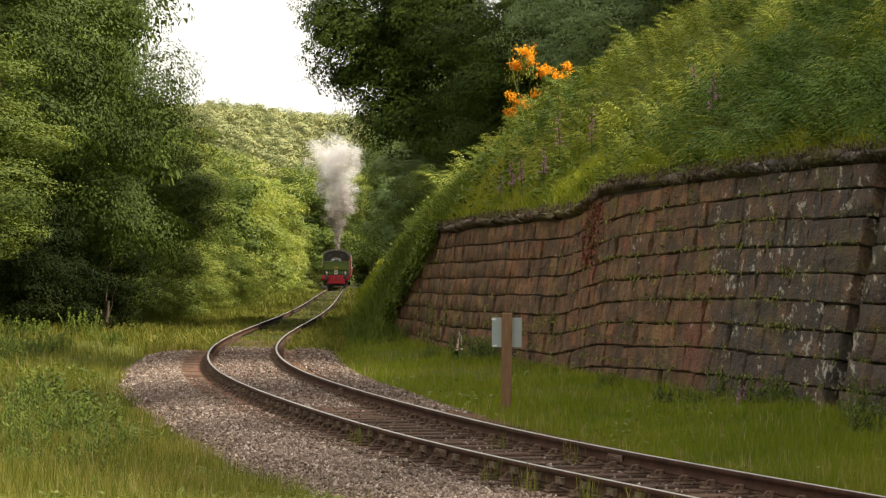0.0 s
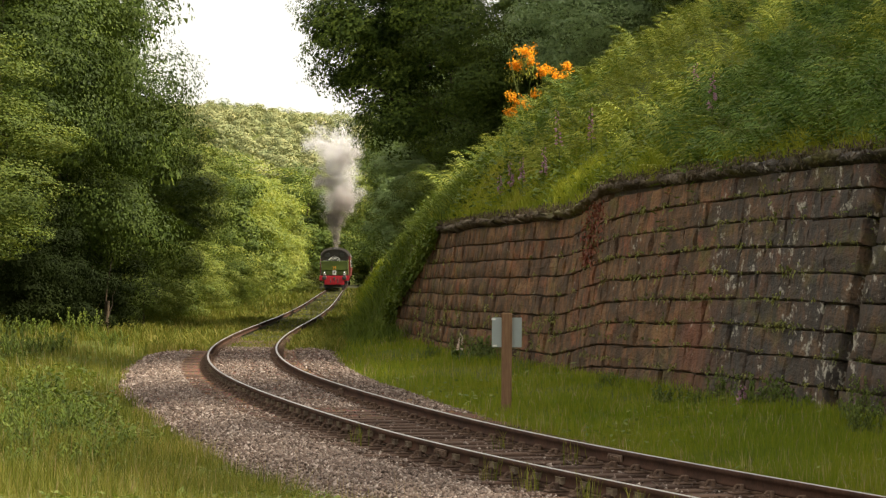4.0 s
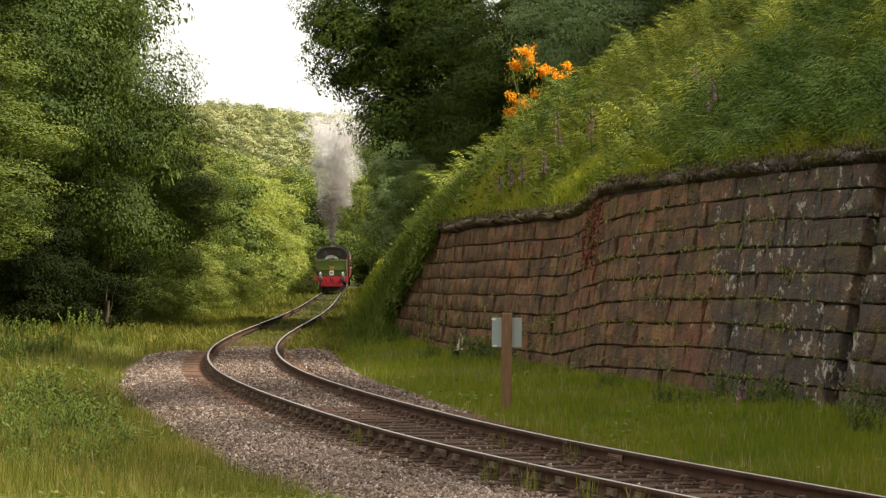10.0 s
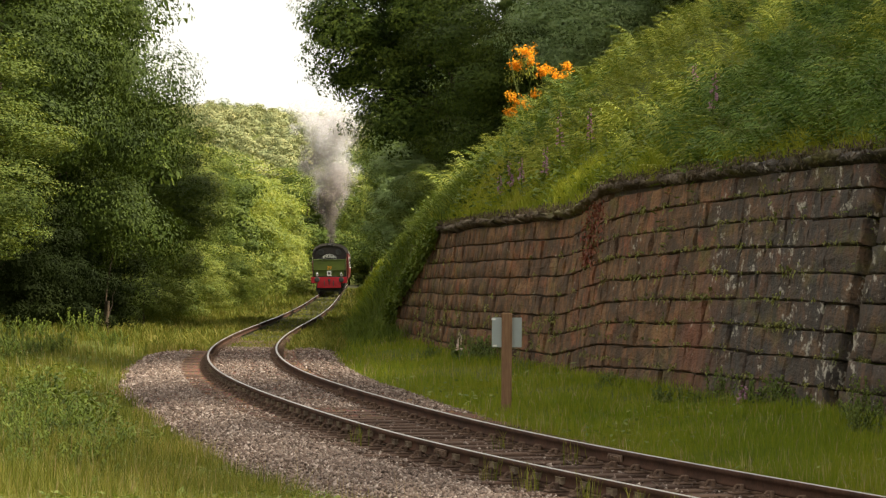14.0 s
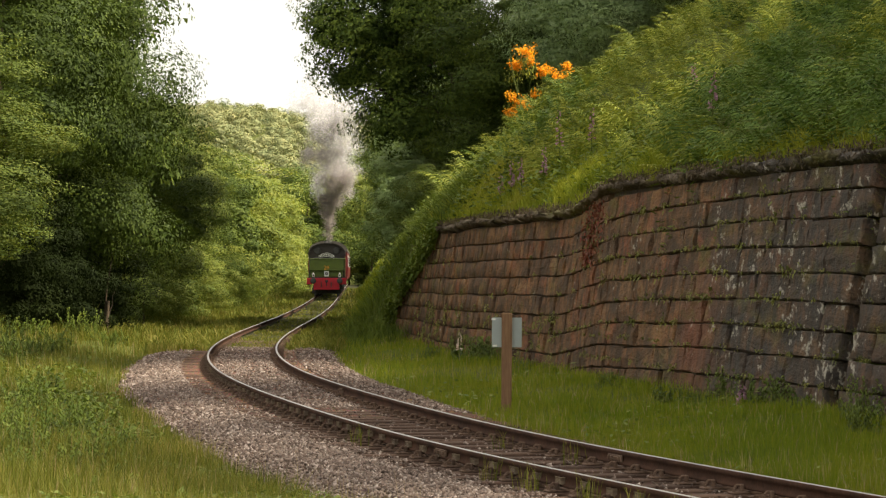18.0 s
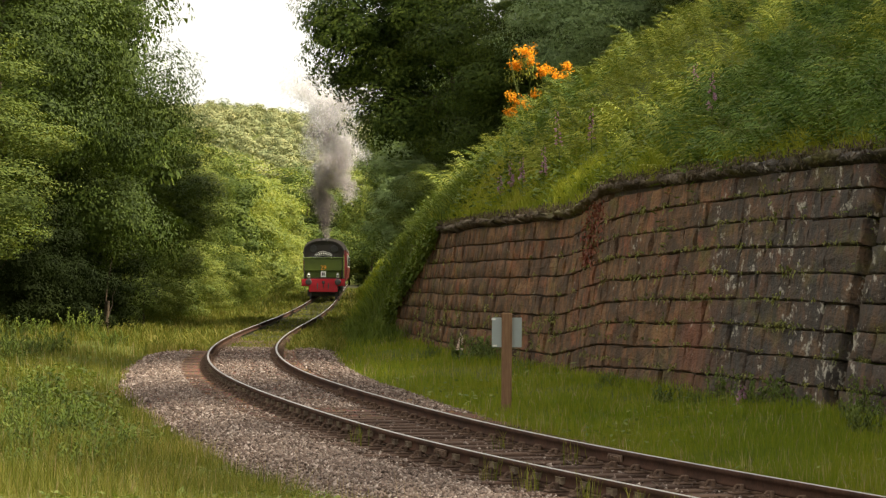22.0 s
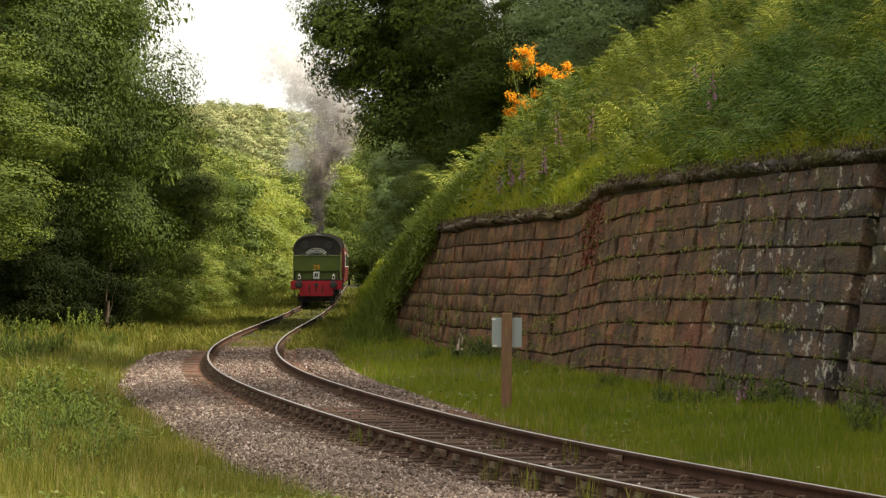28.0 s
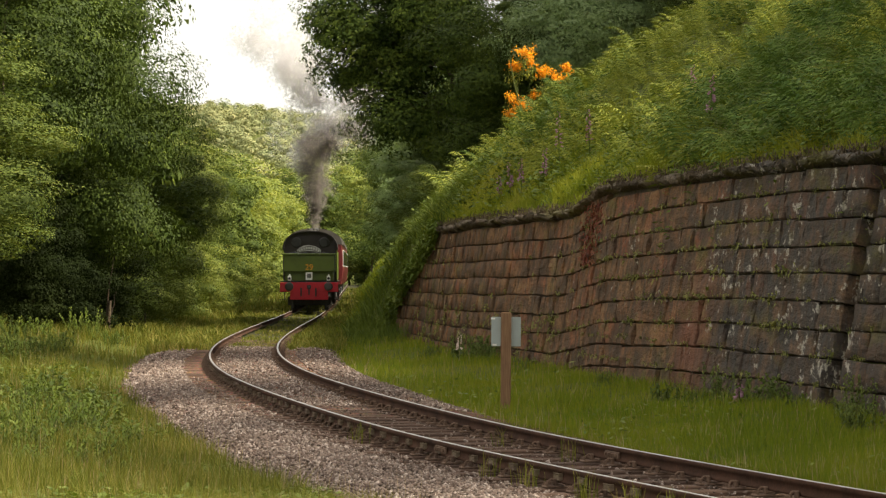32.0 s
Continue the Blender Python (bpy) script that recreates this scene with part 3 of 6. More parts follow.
def course_drop(y):
    """The beds sink along the wall, and by a whole course at the bend."""
    return float(np.interp(y, [30, 47, 55.5, 60.5, 77, 90], [0, 0, -0.14, -0.45, -0.54, -0.56]))


def bed_line(k, y):
    return 1.78 + k * COURSE + course_drop(y) + 0.010 * math.sin(0.8 * y + 1.7 * k) + 0.006 * math.sin(2.3 * y + k)


def build_wall():
    kinds = [block_mesh(100 + i) for i in range(8)]
    meshes = []
    for v, f in kinds:
        me = bpy.data.meshes.new("stone_block")
        me.from_pydata(v.tolist(), [], f.tolist())
        me.materials.append(M_STONE)
        meshes.append(me)
    r = np.random.default_rng(3)
    rest_v, rest_f, count, made = [], [], 0, 0
    for k in range(-6, 6):
        y = 24.0 + r.random()
        wide = r.uniform(1.1, 1.5)
        while y < 90:
            w = wide * r.uniform(0.5, 1.45) * (0.55 if y > 54 else 0.85)
            gap = straight_joint(bed_line(k, 41.0))
            if y < gap and y + w > gap - 0.15:
                w = gap - y
            z, z2 = bed_line(k, y), bed_line(k, y + w)
            high = float(wall_top(y)) + 0.01
            top = min(bed_line(k + 1, y), high)
            end = 81.8 + (2.7 - z) * 4.3 + r.uniform(-0.3, 0.5)
            if top - z > 0.12 and z > -0.55 and y + w < end:
                m = wall_axes(y + w, z2, r.uniform(-0.02, 0.035)) @ Matrix.Rotation(-math.atan((z - z2) / w) + r.normal(0, 0.004), 4, "Y")
                m = m @ Matrix.Diagonal((w - 0.012, 1, top - z - r.uniform(0.003, 0.013), 1))
                i = int(r.integers(8))
                if 40.0 < y < 66 and made < 300:
                    ob = new("stone_block", meshes[i])
                    ob.parent, ob.matrix_basis = wall, m
                    made += 1
                else:
                    a = np.array(m)
                    rest_v.append(kinds[i][0] @ a[:3, :3].T + a[:3, 3])
                    rest_f.append(kinds[i][1] + count)
                    count += len(kinds[i][0])
            y += w
            if abs(y - gap) < 0.01:       # open straight joint between the two lengths of wall
                y = gap + 0.23
    tagged(sheet("stone_blocks", np.concatenate(rest_v), np.concatenate(rest_f), M_STONE, wall), kind="stuff")
    # dark core behind the joints
    ys = np.arange(23, 93.5, 0.8)
    v, c = [], 4
    for y in ys:
        low = -0.6
        high = float(min(wall_top(y), 2.7 + (81.8 - y) / 4.3 - 0.1)) if y > 81 else float(wall_top(y))
        for z, d in ((low, 0.06), (high, 0.06), (high, 0.45), (low, 0.45)):
            n = float(wall_n(y)) + BATTER * (z - EYE) + d + (0.11 if y < 41.2 else 0) + (0.15 if 38.9 < y < 41.3 and d < 0.1 else 0)
            x, yy = (float(q) for q in place(n, y))
            v.append((x, yy, z))
    f = []
    for i in range(len(ys) - 1):
        for j in range(4):
            f.append((i * 4 + j, i * 4 + (j + 1) % 4, i * 4 + 4 + (j + 1) % 4, i * 4 + 4 + j))
    sheet("wall_core", v, f, M_CORE, wall)
    # coping
    y = 24.0
    while y < 81.5:
        w = r.uniform(0.9, 2.2)
        ymid = y + w
        z = float(wall_top(ymid)) + 0.01
        dz = float(wall_top(y)) - float(wall_top(y + w))
        v, f = cope_mesh(500 + int(y * 10))
        m = wall_axes(ymid, z, 0.09 + r.uniform(-0.06, 0.05)) @ Matrix.Rotation(-math.atan(dz / w) + r.normal(0, 0.02), 4, "Y") @ Matrix.Diagonal((w - 0.02, 1.9, r.uniform(0.13, 0.2), 1))
        ob = sheet("coping_stone", v, f, M_COPE, wall)
        ob.matrix_basis = m
        y += w


build_wall()


# ---- grasses ----
def blades(name, p, height, width, bend, material, label):
    """Blades of grass at points p (k, 3): each one bent and tapered."""
    k = len(p)
    a = rng.random(k) * 6.283
    fx, fy = np.cos(a), np.sin(a)
    lean = bend * rng.uniform(0.1, 1.0, k) * height
    ld = rng.random(k) * 6.283
    lx, ly = np.cos(ld) * lean, np.sin(ld) * lean
    z0 = np.zeros(k)
    w = width * rng.uniform(0.7, 1.3, k)
    v = np.stack([
        np.stack([-fx * w / 2, -fy * w / 2, z0 - 0.03], 1), np.stack([fx * w / 2, fy * w / 2, z0 - 0.03], 1),
        np.stack([lx * 0.35 - fx * w * 0.42, ly * 0.35 - fy * w * 0.42, height * 0.6], 1),
        np.stack([lx * 0.35 + fx * w * 0.42, ly * 0.35 + fy * w * 0.42, height * 0.6], 1),
        np.stack([lx, ly, height * rng.uniform(0.85, 1.0, k)], 1)], 1) + p[:, None]
    f = np.array([[0, 1, 3], [0, 3, 2], [2, 3, 4]])[None] + 5 * np.arange(k)[:, None, None]
    return tagged(sheet(name, v.reshape(-1, 3), f.reshape(-1, 3), material), label, "grass", kind="stuff")


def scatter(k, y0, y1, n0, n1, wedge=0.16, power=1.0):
    """k points in the camera's wedge, thinning with distance for even cover on screen, between n0 and n1 of the track.
    """
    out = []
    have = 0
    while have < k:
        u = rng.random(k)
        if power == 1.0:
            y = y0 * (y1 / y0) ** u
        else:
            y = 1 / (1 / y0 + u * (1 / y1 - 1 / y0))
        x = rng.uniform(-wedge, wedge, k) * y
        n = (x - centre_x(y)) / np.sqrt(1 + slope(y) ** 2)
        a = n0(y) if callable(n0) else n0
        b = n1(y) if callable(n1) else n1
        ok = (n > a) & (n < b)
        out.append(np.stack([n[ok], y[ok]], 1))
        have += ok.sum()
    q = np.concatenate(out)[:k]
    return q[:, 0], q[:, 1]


def clumpy(n, y, lo=0.6, hi=1.3):
    c = np.sin(n * 2.1 + 0.7 * y) + np.sin(1.3 * y - n * 1.1 + 1) + np.sin(3.7 * n + 2.9 * y)
    return lo + (hi - lo) * np.clip((c + 2.2) / 4.4, 0, 1)


def build_grass():
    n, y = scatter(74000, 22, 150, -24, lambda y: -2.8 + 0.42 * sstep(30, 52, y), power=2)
    h = clumpy(n, y) * rng.uniform(0.16, 0.42, len(n)) * np.clip((-n - 2.15) / 0.9, 0.4, 1)
    blades("verge_grass", spot(n, y), h, np.maximum(0.004, y * 1.0 / 5700), 0.55, M_GRASS, "long mixed grass with seed heads beside the ballast")
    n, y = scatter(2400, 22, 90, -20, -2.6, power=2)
    blades("seed_heads", spot(n, y), rng.uniform(0.25, 0.48, len(n)) * clumpy(n, y), np.maximum(0.003, y * 0.7 / 5700), 0.22, M_SEED, "dry pale grass stems with seed heads")
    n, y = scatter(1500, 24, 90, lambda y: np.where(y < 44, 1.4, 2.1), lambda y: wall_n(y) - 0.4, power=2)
    blades("seed_heads", spot(n, y), rng.uniform(0.14, 0.3, len(n)) * clumpy(n, y), np.maximum(0.004, y * 0.9 / 5700), 0.5, M_SEED, "dry pale grass stems near the wall")
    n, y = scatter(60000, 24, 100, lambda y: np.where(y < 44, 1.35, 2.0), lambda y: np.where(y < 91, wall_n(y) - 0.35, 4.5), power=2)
    h = clumpy(n, y, 0.7, 1.15) * rng.uniform(0.09, 0.26, len(n)) * np.clip((n - 1.0) / 1.6, 0.25, 1)
    blades("verge_grass", spot(n, y), h, np.maximum(0.004, y * 0.95 / 5700), 0.5, M_GRASS_RICH, "lush green grass at the foot of the wall")
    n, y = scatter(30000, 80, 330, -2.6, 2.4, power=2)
    keep = (np.abs(np.abs(n) - 0.75) > 0.11)
    n, y = n[keep], y[keep]
    h = np.where(np.abs(n) > 0.95, 2.0, 1.0) * rng.uniform(0.08, 0.17, len(n)) * clumpy(n, y, 0.4, 1.3)
    p = spot(n, y)
    p[:, 2] = np.maximum(p[:, 2], -0.26)
    blades("track_weeds", p, h, y * 1.6 / 5700, 1.0, M_GRASS, "low green weeds growing between the rails")
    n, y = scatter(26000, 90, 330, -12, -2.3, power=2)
    h = clumpy(n, y) * rng.uniform(0.2, 0.5, len(n)) * np.clip((-n - 2.0) / 1.2, 0.3, 1)
    blades("verge_grass", spot(n, y), h, y * 1.6 / 5700, 0.7, M_GRASS, "long grass between the line and the wood")
    n, y = scatter(14000, 95, 330, 1.7, 6.5, power=2)
    blades("verge_grass", spot(n, y), rng.uniform(0.25, 0.6, len(n)) * clumpy(n, y) * np.clip((n - 1.3) / 1.2, 0.3, 1), y * 1.7 / 5700, 0.8, M_GRASS_RICH, "rough grass on the foot of the bank")
    # small broad leaves among the grass
    for k, lo, hi, far, grow, mat in ((38000, -16.0, -2.9, 75, 1.0, M_WEED), (9000, -16.0, -3.1, 60, 1.9, M_HERB), (1600, 1.9, 5.6, 60, 1.0, M_HERB)):
        n, y = scatter(k, 22, far, lo, hi, power=2)
        drift = np.sin(n * 1.7 + 1.1 * y) + np.sin(0.9 * n - 0.55 * y + 2)
        keep = (drift > -0.3) & ((n < 0) | (n < wall_n(y) - 0.2))
        n, y, drift = n[keep], y[keep], drift[keep]
        c = spot(n, y) + np.stack([0 * n, 0 * n, rng.uniform(0.03, 0.12, len(n)) + 0.11 * np.clip(drift, 0, 2) * rng.random(len(n))], 1)
        a, tip = rng.random(len(n)) * 6.283, rng.uniform(-0.3, 0.6, len(n))
        s = grow * rng.uniform(0.018, 0.042, len(n)) * np.clip(y / 32, 1, 2)
        t = np.stack([np.cos(a), np.sin(a), tip], 1) * s[:, None]
        b = np.stack([-np.sin(a), np.cos(a), 0.3 * np.sin(5 * a)], 1) * s[:, None] * 0.55
        v = np.stack([c - t, c + b, c + t, c - b], 1).reshape(-1, 3)
        tagged(sheet("meadow_herbs", v, np.arange(len(v)).reshape(-1, 4), mat), "broad-leaved herbs among the verge grass", "plant", kind="stuff")
    # thin grass round the camera's stand
    k = 9000
    px, py = rng.uniform(-8, 8, k), rng.uniform(-8, 22, k)
    q = np.sqrt(1 + slope(py) ** 2)
    n = (px - centre_x(py)) / q
    ok = n < -2.8
    blades("verge_grass", spot(n[ok], py[ok]), rng.uniform(0.08, 0.25, ok.sum()), np.full(ok.sum(), 0.006), 0.7, M_GRASS, "short grass where the camera stands")
    # turf over the coping and on the open bank beyond the wall
    y = rng.uniform(36, 90, 34000)
    n = wall_n(y) + 0.3 + np.abs(rng.normal(0, 0.25 + 0.75 * sstep(52, 60, y), len(y)))
    h = rng.uniform(0.12, 0.42, len(n)) * clumpy(n, y, 0.5, 1.4)
    blades("bank_grass", spot(n, y), h, np.maximum(0.008, y * 1.3 / 5700), 0.8, M_GRASS_SUN, "grass along the top of the wall in a sunlit tone")
    y = 1 / rng.uniform(1 / 160, 1 / 85, 22000)
    n = rng.uniform(2.3, 9, len(y))
    h = rng.uniform(0.2, 0.6, len(n)) * clumpy(n, y, 0.5, 1.3) * np.clip((n - 1.7) / 1.5, 0.25, 1)
    blades("bank_grass", spot(n, y), h, y * 1.5 / 5700, 0.9, M_WEED, "coarse grass on the bank past the wall")
    y = rng.uniform(83, 99, 16000)
    n = np.where(rng.random(len(y)) < 0.5, wall_n(y) + rng.uniform(0.1, 1.6, len(y)), rng.uniform(2.4, 5.0, len(y)))
    keep = (n > wall_n(y) + 0.1) | (y > 91)
    n, y = n[keep], y[keep]
    blades("bank_grass", spot(n, y), rng.uniform(0.25, 0.65, len(n)) * clumpy(n, y, 0.6, 1.2), y * 1.3 / 5700, 1.1, M_WEED, "long drooping grass over the end of the wall")
    # hanging roots and thatch along the coping
    y = rng.uniform(37, 82, 8000)
    n = wall_n(y) + BATTER * 1.4 + rng.uniform(-0.2, 0.3, len(y))
    p = np.concatenate([np.stack(place(n, y), 1), (wall_top(y) + rng.uniform(0.08, 0.3, len(y)))[:, None]], 1)
    blades("dead_grass", p, rng.uniform(-0.16, 0.08, len(y)), np.full(len(y), 0.018), 1.4, M_ROOT, "brown dead grass and roots over the coping")


build_grass()


# ---- bracken ----
def frond(seed):
    """One bracken frond along +x, rising and arching over, as leaflets on a stalk."""
    r = np.random.default_rng(seed)
    v, f = [], []

    def tri(a, b, c):
        k = len(v)
        v.extend((a, b, c))
        f.append((k, k + 1, k + 2))

    def along(t):
        return np.array([0.75 * t ** 1.25, 0, 0.75 * math.sin(min(t, 1) * 2.0) * 0.9 + 0.1 * t])

    steps = 15
    for i in range(steps):
        a, b = along(i / steps), along((i + 1) / steps)
        tri(a + [0, 0.006, 0], a - [0, 0.006, 0], b)
    for i in range(4, steps):
        t = i / steps
        length = 0.36 * (1 - (t - 0.23)) ** 1.1 * r.uniform(0.85, 1.1)
        for s in (-1, 1):
            a = along(t)
            tip = a + np.array([0.10 + 0.06 * t, s * length, -0.45 * length * r.uniform(0.2, 1.0)])
            d = (along(min(t + 0.05, 1)) - a)
            d = d / np.linalg.norm(d) * 0.019
            mid = a * 0.5 + tip * 0.5 + [0, 0, 0.03]
            tri(a - d, mid - d * 0.9, a + d)
            tri(mid - d * 1.1, tip, mid + d * 1.1)
    return np.array(v), np.array(f)


def build_bracken():
    kinds = [frond(40 + i) for i in range(7)]
    y = 1 / rng.uniform(1 / 104, 1 / 36, 2300)
    y = np.concatenate([y, rng.uniform(62, 104, 1500), rng.uniform(33, 54, 500)])
    n = wall_n(y) + rng.uniform(0.5, 13.5, len(y)) * np.where(np.arange(len(y)) >= 3800, 0.35, 1.0)
    edge = wall_n(y) + 0.42 + 0.9 * sstep(52, 60, y) + 0.2 * np.sin(y * 0.6)
    keep = n > edge
    n, y = n[keep], y[keep]
    base_p = spot(n, y)
    for label, pick, mat in (("dense green bracken covering the steep bank above the wall", 0, M_FERN),
                             ("darker fresh bracken in drifts on the bank", 1, M_FERN_DARK)):
        vs, fs, count = [], [], 0
        drift = np.sin(0.33 * y + 0.5 * n) + np.sin(0.21 * y - 0.9 * n + 1.0) + rng.normal(0, 0.6, len(n)) - 0.9 * (y < 58) + 0.9 * (y > 62)
        for p in base_p[(drift < -0.35) == bool(pick)]:
            size = rng.uniform(0.45, 1.0) * float(clumpy(p[0] * 0.7, p[1] * 0.6, 0.6, 1.2))
            turn = 3.9 + rng.normal(0, 1.6)
            for j in range(3):
                v, f = kinds[int(rng.integers(7))]
                a = turn + (j - 1) * 1.9 + rng.normal(0, 0.7)
                c, s = math.cos(a), math.sin(a)
                w = v * size * rng.uniform(0.6, 1.15, 3)
                vs.append(np.stack([w[:, 0] * c - w[:, 1] * s, w[:, 0] * s + w[:, 1] * c, w[:, 2]], 1) + p)
                fs.append(f + count)
                count += len(v)
        tagged(sheet("bracken", np.concatenate(vs), np.concatenate(fs), mat), label, "fern", kind="stuff")
    # brambles and nettles among the fern, thickest along the coping and at the wall's end
    rows = [(2600, 38, 52, 0.3, 1.5, 0.35), (2600, 50, 84, 0.6, 3.0, 0.35), (2200, 86, 108, -0.6, 3.5, 0.5)]
    for k, y0, y1, n0, n1, high in rows:
        y = rng.uniform(y0, y1, k)
        n = wall_n(y) + rng.uniform(n0, n1, k)
        clump = np.sin(1.9 * y + n) + np.sin(0.8 * y - 2.3 * n)
        ok = (clump > -0.2) & ((n > wall_n(y) + 0.3) | (y > 93))
        n, y, clump = n[ok], y[ok], clump[ok]
        at_leaf = spot(n, y)
        at_leaf = np.repeat(at_leaf, 5, 0) + rng.normal(0, 0.16, (5 * len(n), 3))
        at_leaf[:, 2] += high * rng.random(len(at_leaf)) * np.repeat(0.6 + 0.4 * np.clip(clump, 0, 2), 5)
        m = len(at_leaf)
        a = rng.random(m) * 6.283
        s = rng.uniform(0.03, 0.06, m) * np.repeat(np.clip(y / 50, 1, 1.5), 5)
        t = np.stack([np.cos(a), np.sin(a), rng.uniform(-0.7, 0.4, m)], 1) * s[:, None]
        b = np.stack([-np.sin(a), np.cos(a), 0.4 * np.sin(5 * a)], 1) * s[:, None] * 0.6
        v = np.stack([at_leaf - t, at_leaf + b, at_leaf + t, at_leaf - b], 1).reshape(-1, 3)
        tagged(sheet("bank_herbs", v, np.arange(len(v)).reshape(-1, 4), M_WEED), "brambles and nettles among the bracken on the bank", "plant", kind="stuff")


build_bracken()


# ---- trees ----
def leaves(lobes, clumps, per, size, seed, clump=1.0, droop=0.0, jitter=0.18, three=False):
    """Leaf quads on rounded boughs near the skin of the lobes (x, y, z, rx, ry, rz), with hollows between the boughs."""
    r = np.random.default_rng(seed)
    lo = np.array(lobes, float)
    area = (lo[:, 3] * lo[:, 4] * lo[:, 5]) ** (2 / 3)
    pick = r.choice(len(lo), clumps, p=area / area.sum())
    d = r.normal(0, 1, (clumps, 3))
    d /= np.linalg.norm(d, axis=1)[:, None]
    rad = 0.45 + 0.5 * r.random(clumps) ** 0.5
    c = lo[pick, :3] + d * lo[pick, 3:] * rad[:, None]
    cr = clump * r.uniform(0.5, 1.25, clumps)
    cr = np.where(r.random(clumps) < 0.15, cr * 0.5, cr)
    e = r.normal(0, 1, (clumps, per, 3)) + d[:, None] * 0.35 + np.array([0, 0, 0.35])
    e /= np.linalg.norm(e, axis=2)[..., None]
    q = r.random((clumps, per, 1)) ** 0.14
    wave = 1 + 0.22 * np.sin(5 * e[..., 0] + 9 * c[:, None, 0]) * np.sin(6 * e[..., 2] + 7 * c[:, None, 1])
    p = c[:, None] + e * q * wave[..., None] * cr[:, None, None] * np.array([1.15, 1.15, 0.68])
    p[..., 2] -= droop * (e[..., 0] ** 2 + e[..., 1] ** 2) * cr[:, None] * 0.4
    nrm = e * 0.75 + d[:, None] * 0.15 + r.normal(0, jitter, (clumps, per, 3)) + np.array([0, 0, 0.3])
    nrm = nrm.reshape(-1, 3)
    nrm /= np.linalg.norm(nrm, axis=1)[:, None]
    p = p.reshape(-1, 3)
    t = np.cross(nrm, r.normal(0, 1, nrm.shape))
    t /= np.linalg.norm(t, axis=1)[:, None]
    b = np.cross(nrm, t)
    s = (size * r.uniform(0.6, 1.25, len(p)))[:, None]
    if three:
        v = np.stack([p - t * s * 0.5 - b * s * 0.3, p - t * s * 0.35 + b * s * 0.42, p + t * s * 0.7], 1)
        return v.reshape(-1, 3), np.arange(3 * len(p)).reshape(-1, 3)
    v = np.stack([p - t * s * 0.55, p + b * s * 0.36 + nrm * s * 0.08, p + t * s * 0.55, p - b * s * 0.36 + nrm * s * 0.08], 1)
    f = 4 * np.arange(len(p))[:, None] + np.arange(4)[None]
    return v.reshape(-1, 3), f


def wood_mesh(bm, height, girth, lobes, seed, lean=0.0):
    r = np.random.default_rng(seed)
    pts = [Vector((0, 0, -0.3))]
    for i in range(1, 7):
        t = i / 6
        pts.append(Vector((lean * t * height + r.normal(0, 0.07 * height / 10), r.normal(0, 0.07 * height / 10), height * t * 0.85)))
    rad = [girth * (1.25 if i == 0 else 1 - 0.13 * i) for i in range(7)]
    for a, b, r0, r1 in zip(pts, pts[1:], rad, rad[1:]):
        rod(bm, a, b, r0, r1, 9, False)
    return pts, rad


def limb_mesh(bm, start, goal, r0, seed):
    r = np.random.default_rng(seed)
    a, goal = Vector(start), Vector(goal)
    d = goal - a
    for i in range(4):
        b = a + d / 4 + Vector(r.normal(0, 0.06 * d.length, 3)) + Vector((0, 0, 0.05 * d.length * (1 - i / 2)))
        rod(bm, a, b, r0 * (1 - i * 0.22), r0 * (1 - (i + 1) * 0.22), 6, False)
        a = b


def make_tree(name, height, girth, lobes, clumps, per, size, seed, leaf_material, label, clump=1.0, droop=0.0, limbs=6):
    tree = empty(name, label, "tree" if name != "shrub" else "shrub")
    bm = bmesh.new()
    pts, rad = wood_mesh(bm, height, girth, lobes, seed)
    part("trunk", bm, M_BARK, tree)
    r = np.random.default_rng(seed + 1)
    for i in range(limbs):
        k = 1 + i % 5
        lob = lobes[i % len(lobes)]
        goal = Vector(lob[:3]) + Vector((r.normal(0, 0.4) * lob[3], r.normal(0, 0.4) * lob[4], r.normal(0, 0.3) * lob[5]))
        bm = bmesh.new()
        limb_mesh(bm, pts[k], goal, rad[k] * 0.55, seed + 10 + i)
        part("limb", bm, M_BARK, tree)
    v, f = leaves(lobes, clumps, per, size, seed + 2, clump, droop, three=True)
    sheet("crown", v, f, leaf_material, tree)
    return tree


def ball(cx, cy, cz, r, rz=None):
    return (cx, cy, cz, r, r, rz or r)


BROAD = [ball(0, 0, 8.5, 3.2, 3.0), ball(-2.0, -0.6, 6.2, 2.2), ball(2.1, 0.4, 6.4, 2.3), ball(0.3, -1.6, 4.6, 2.3, 1.9), ball(-1.0, 1.4, 5.2, 2.2),
         ball(1.6, -1.2, 3.0, 1.7, 1.4), ball(-1.7, -1.2, 2.9, 1.7, 1.4)]
TALL = [ball(0, 0, 12.0, 2.4, 3.0), ball(1.3, -0.5, 9.2, 2.3, 2.4), ball(-1.4, 0.2, 8.6, 2.3, 2.4), ball(0.2, -1.3, 6.2, 2.4, 2.0), ball(0.9, 1.0, 5.0, 2.2, 1.8), ball(-1.4, -0.8, 4.0, 1.8, 1.6)]
LOW = [ball(0, 0, 2.6, 2.0, 1.8), ball(1.3, -0.5, 1.7, 1.4, 1.3), ball(-1.3, -0.2, 1.6, 1.4, 1.3), ball(0.2, -1.2, 1.2, 1.3, 1.0)]

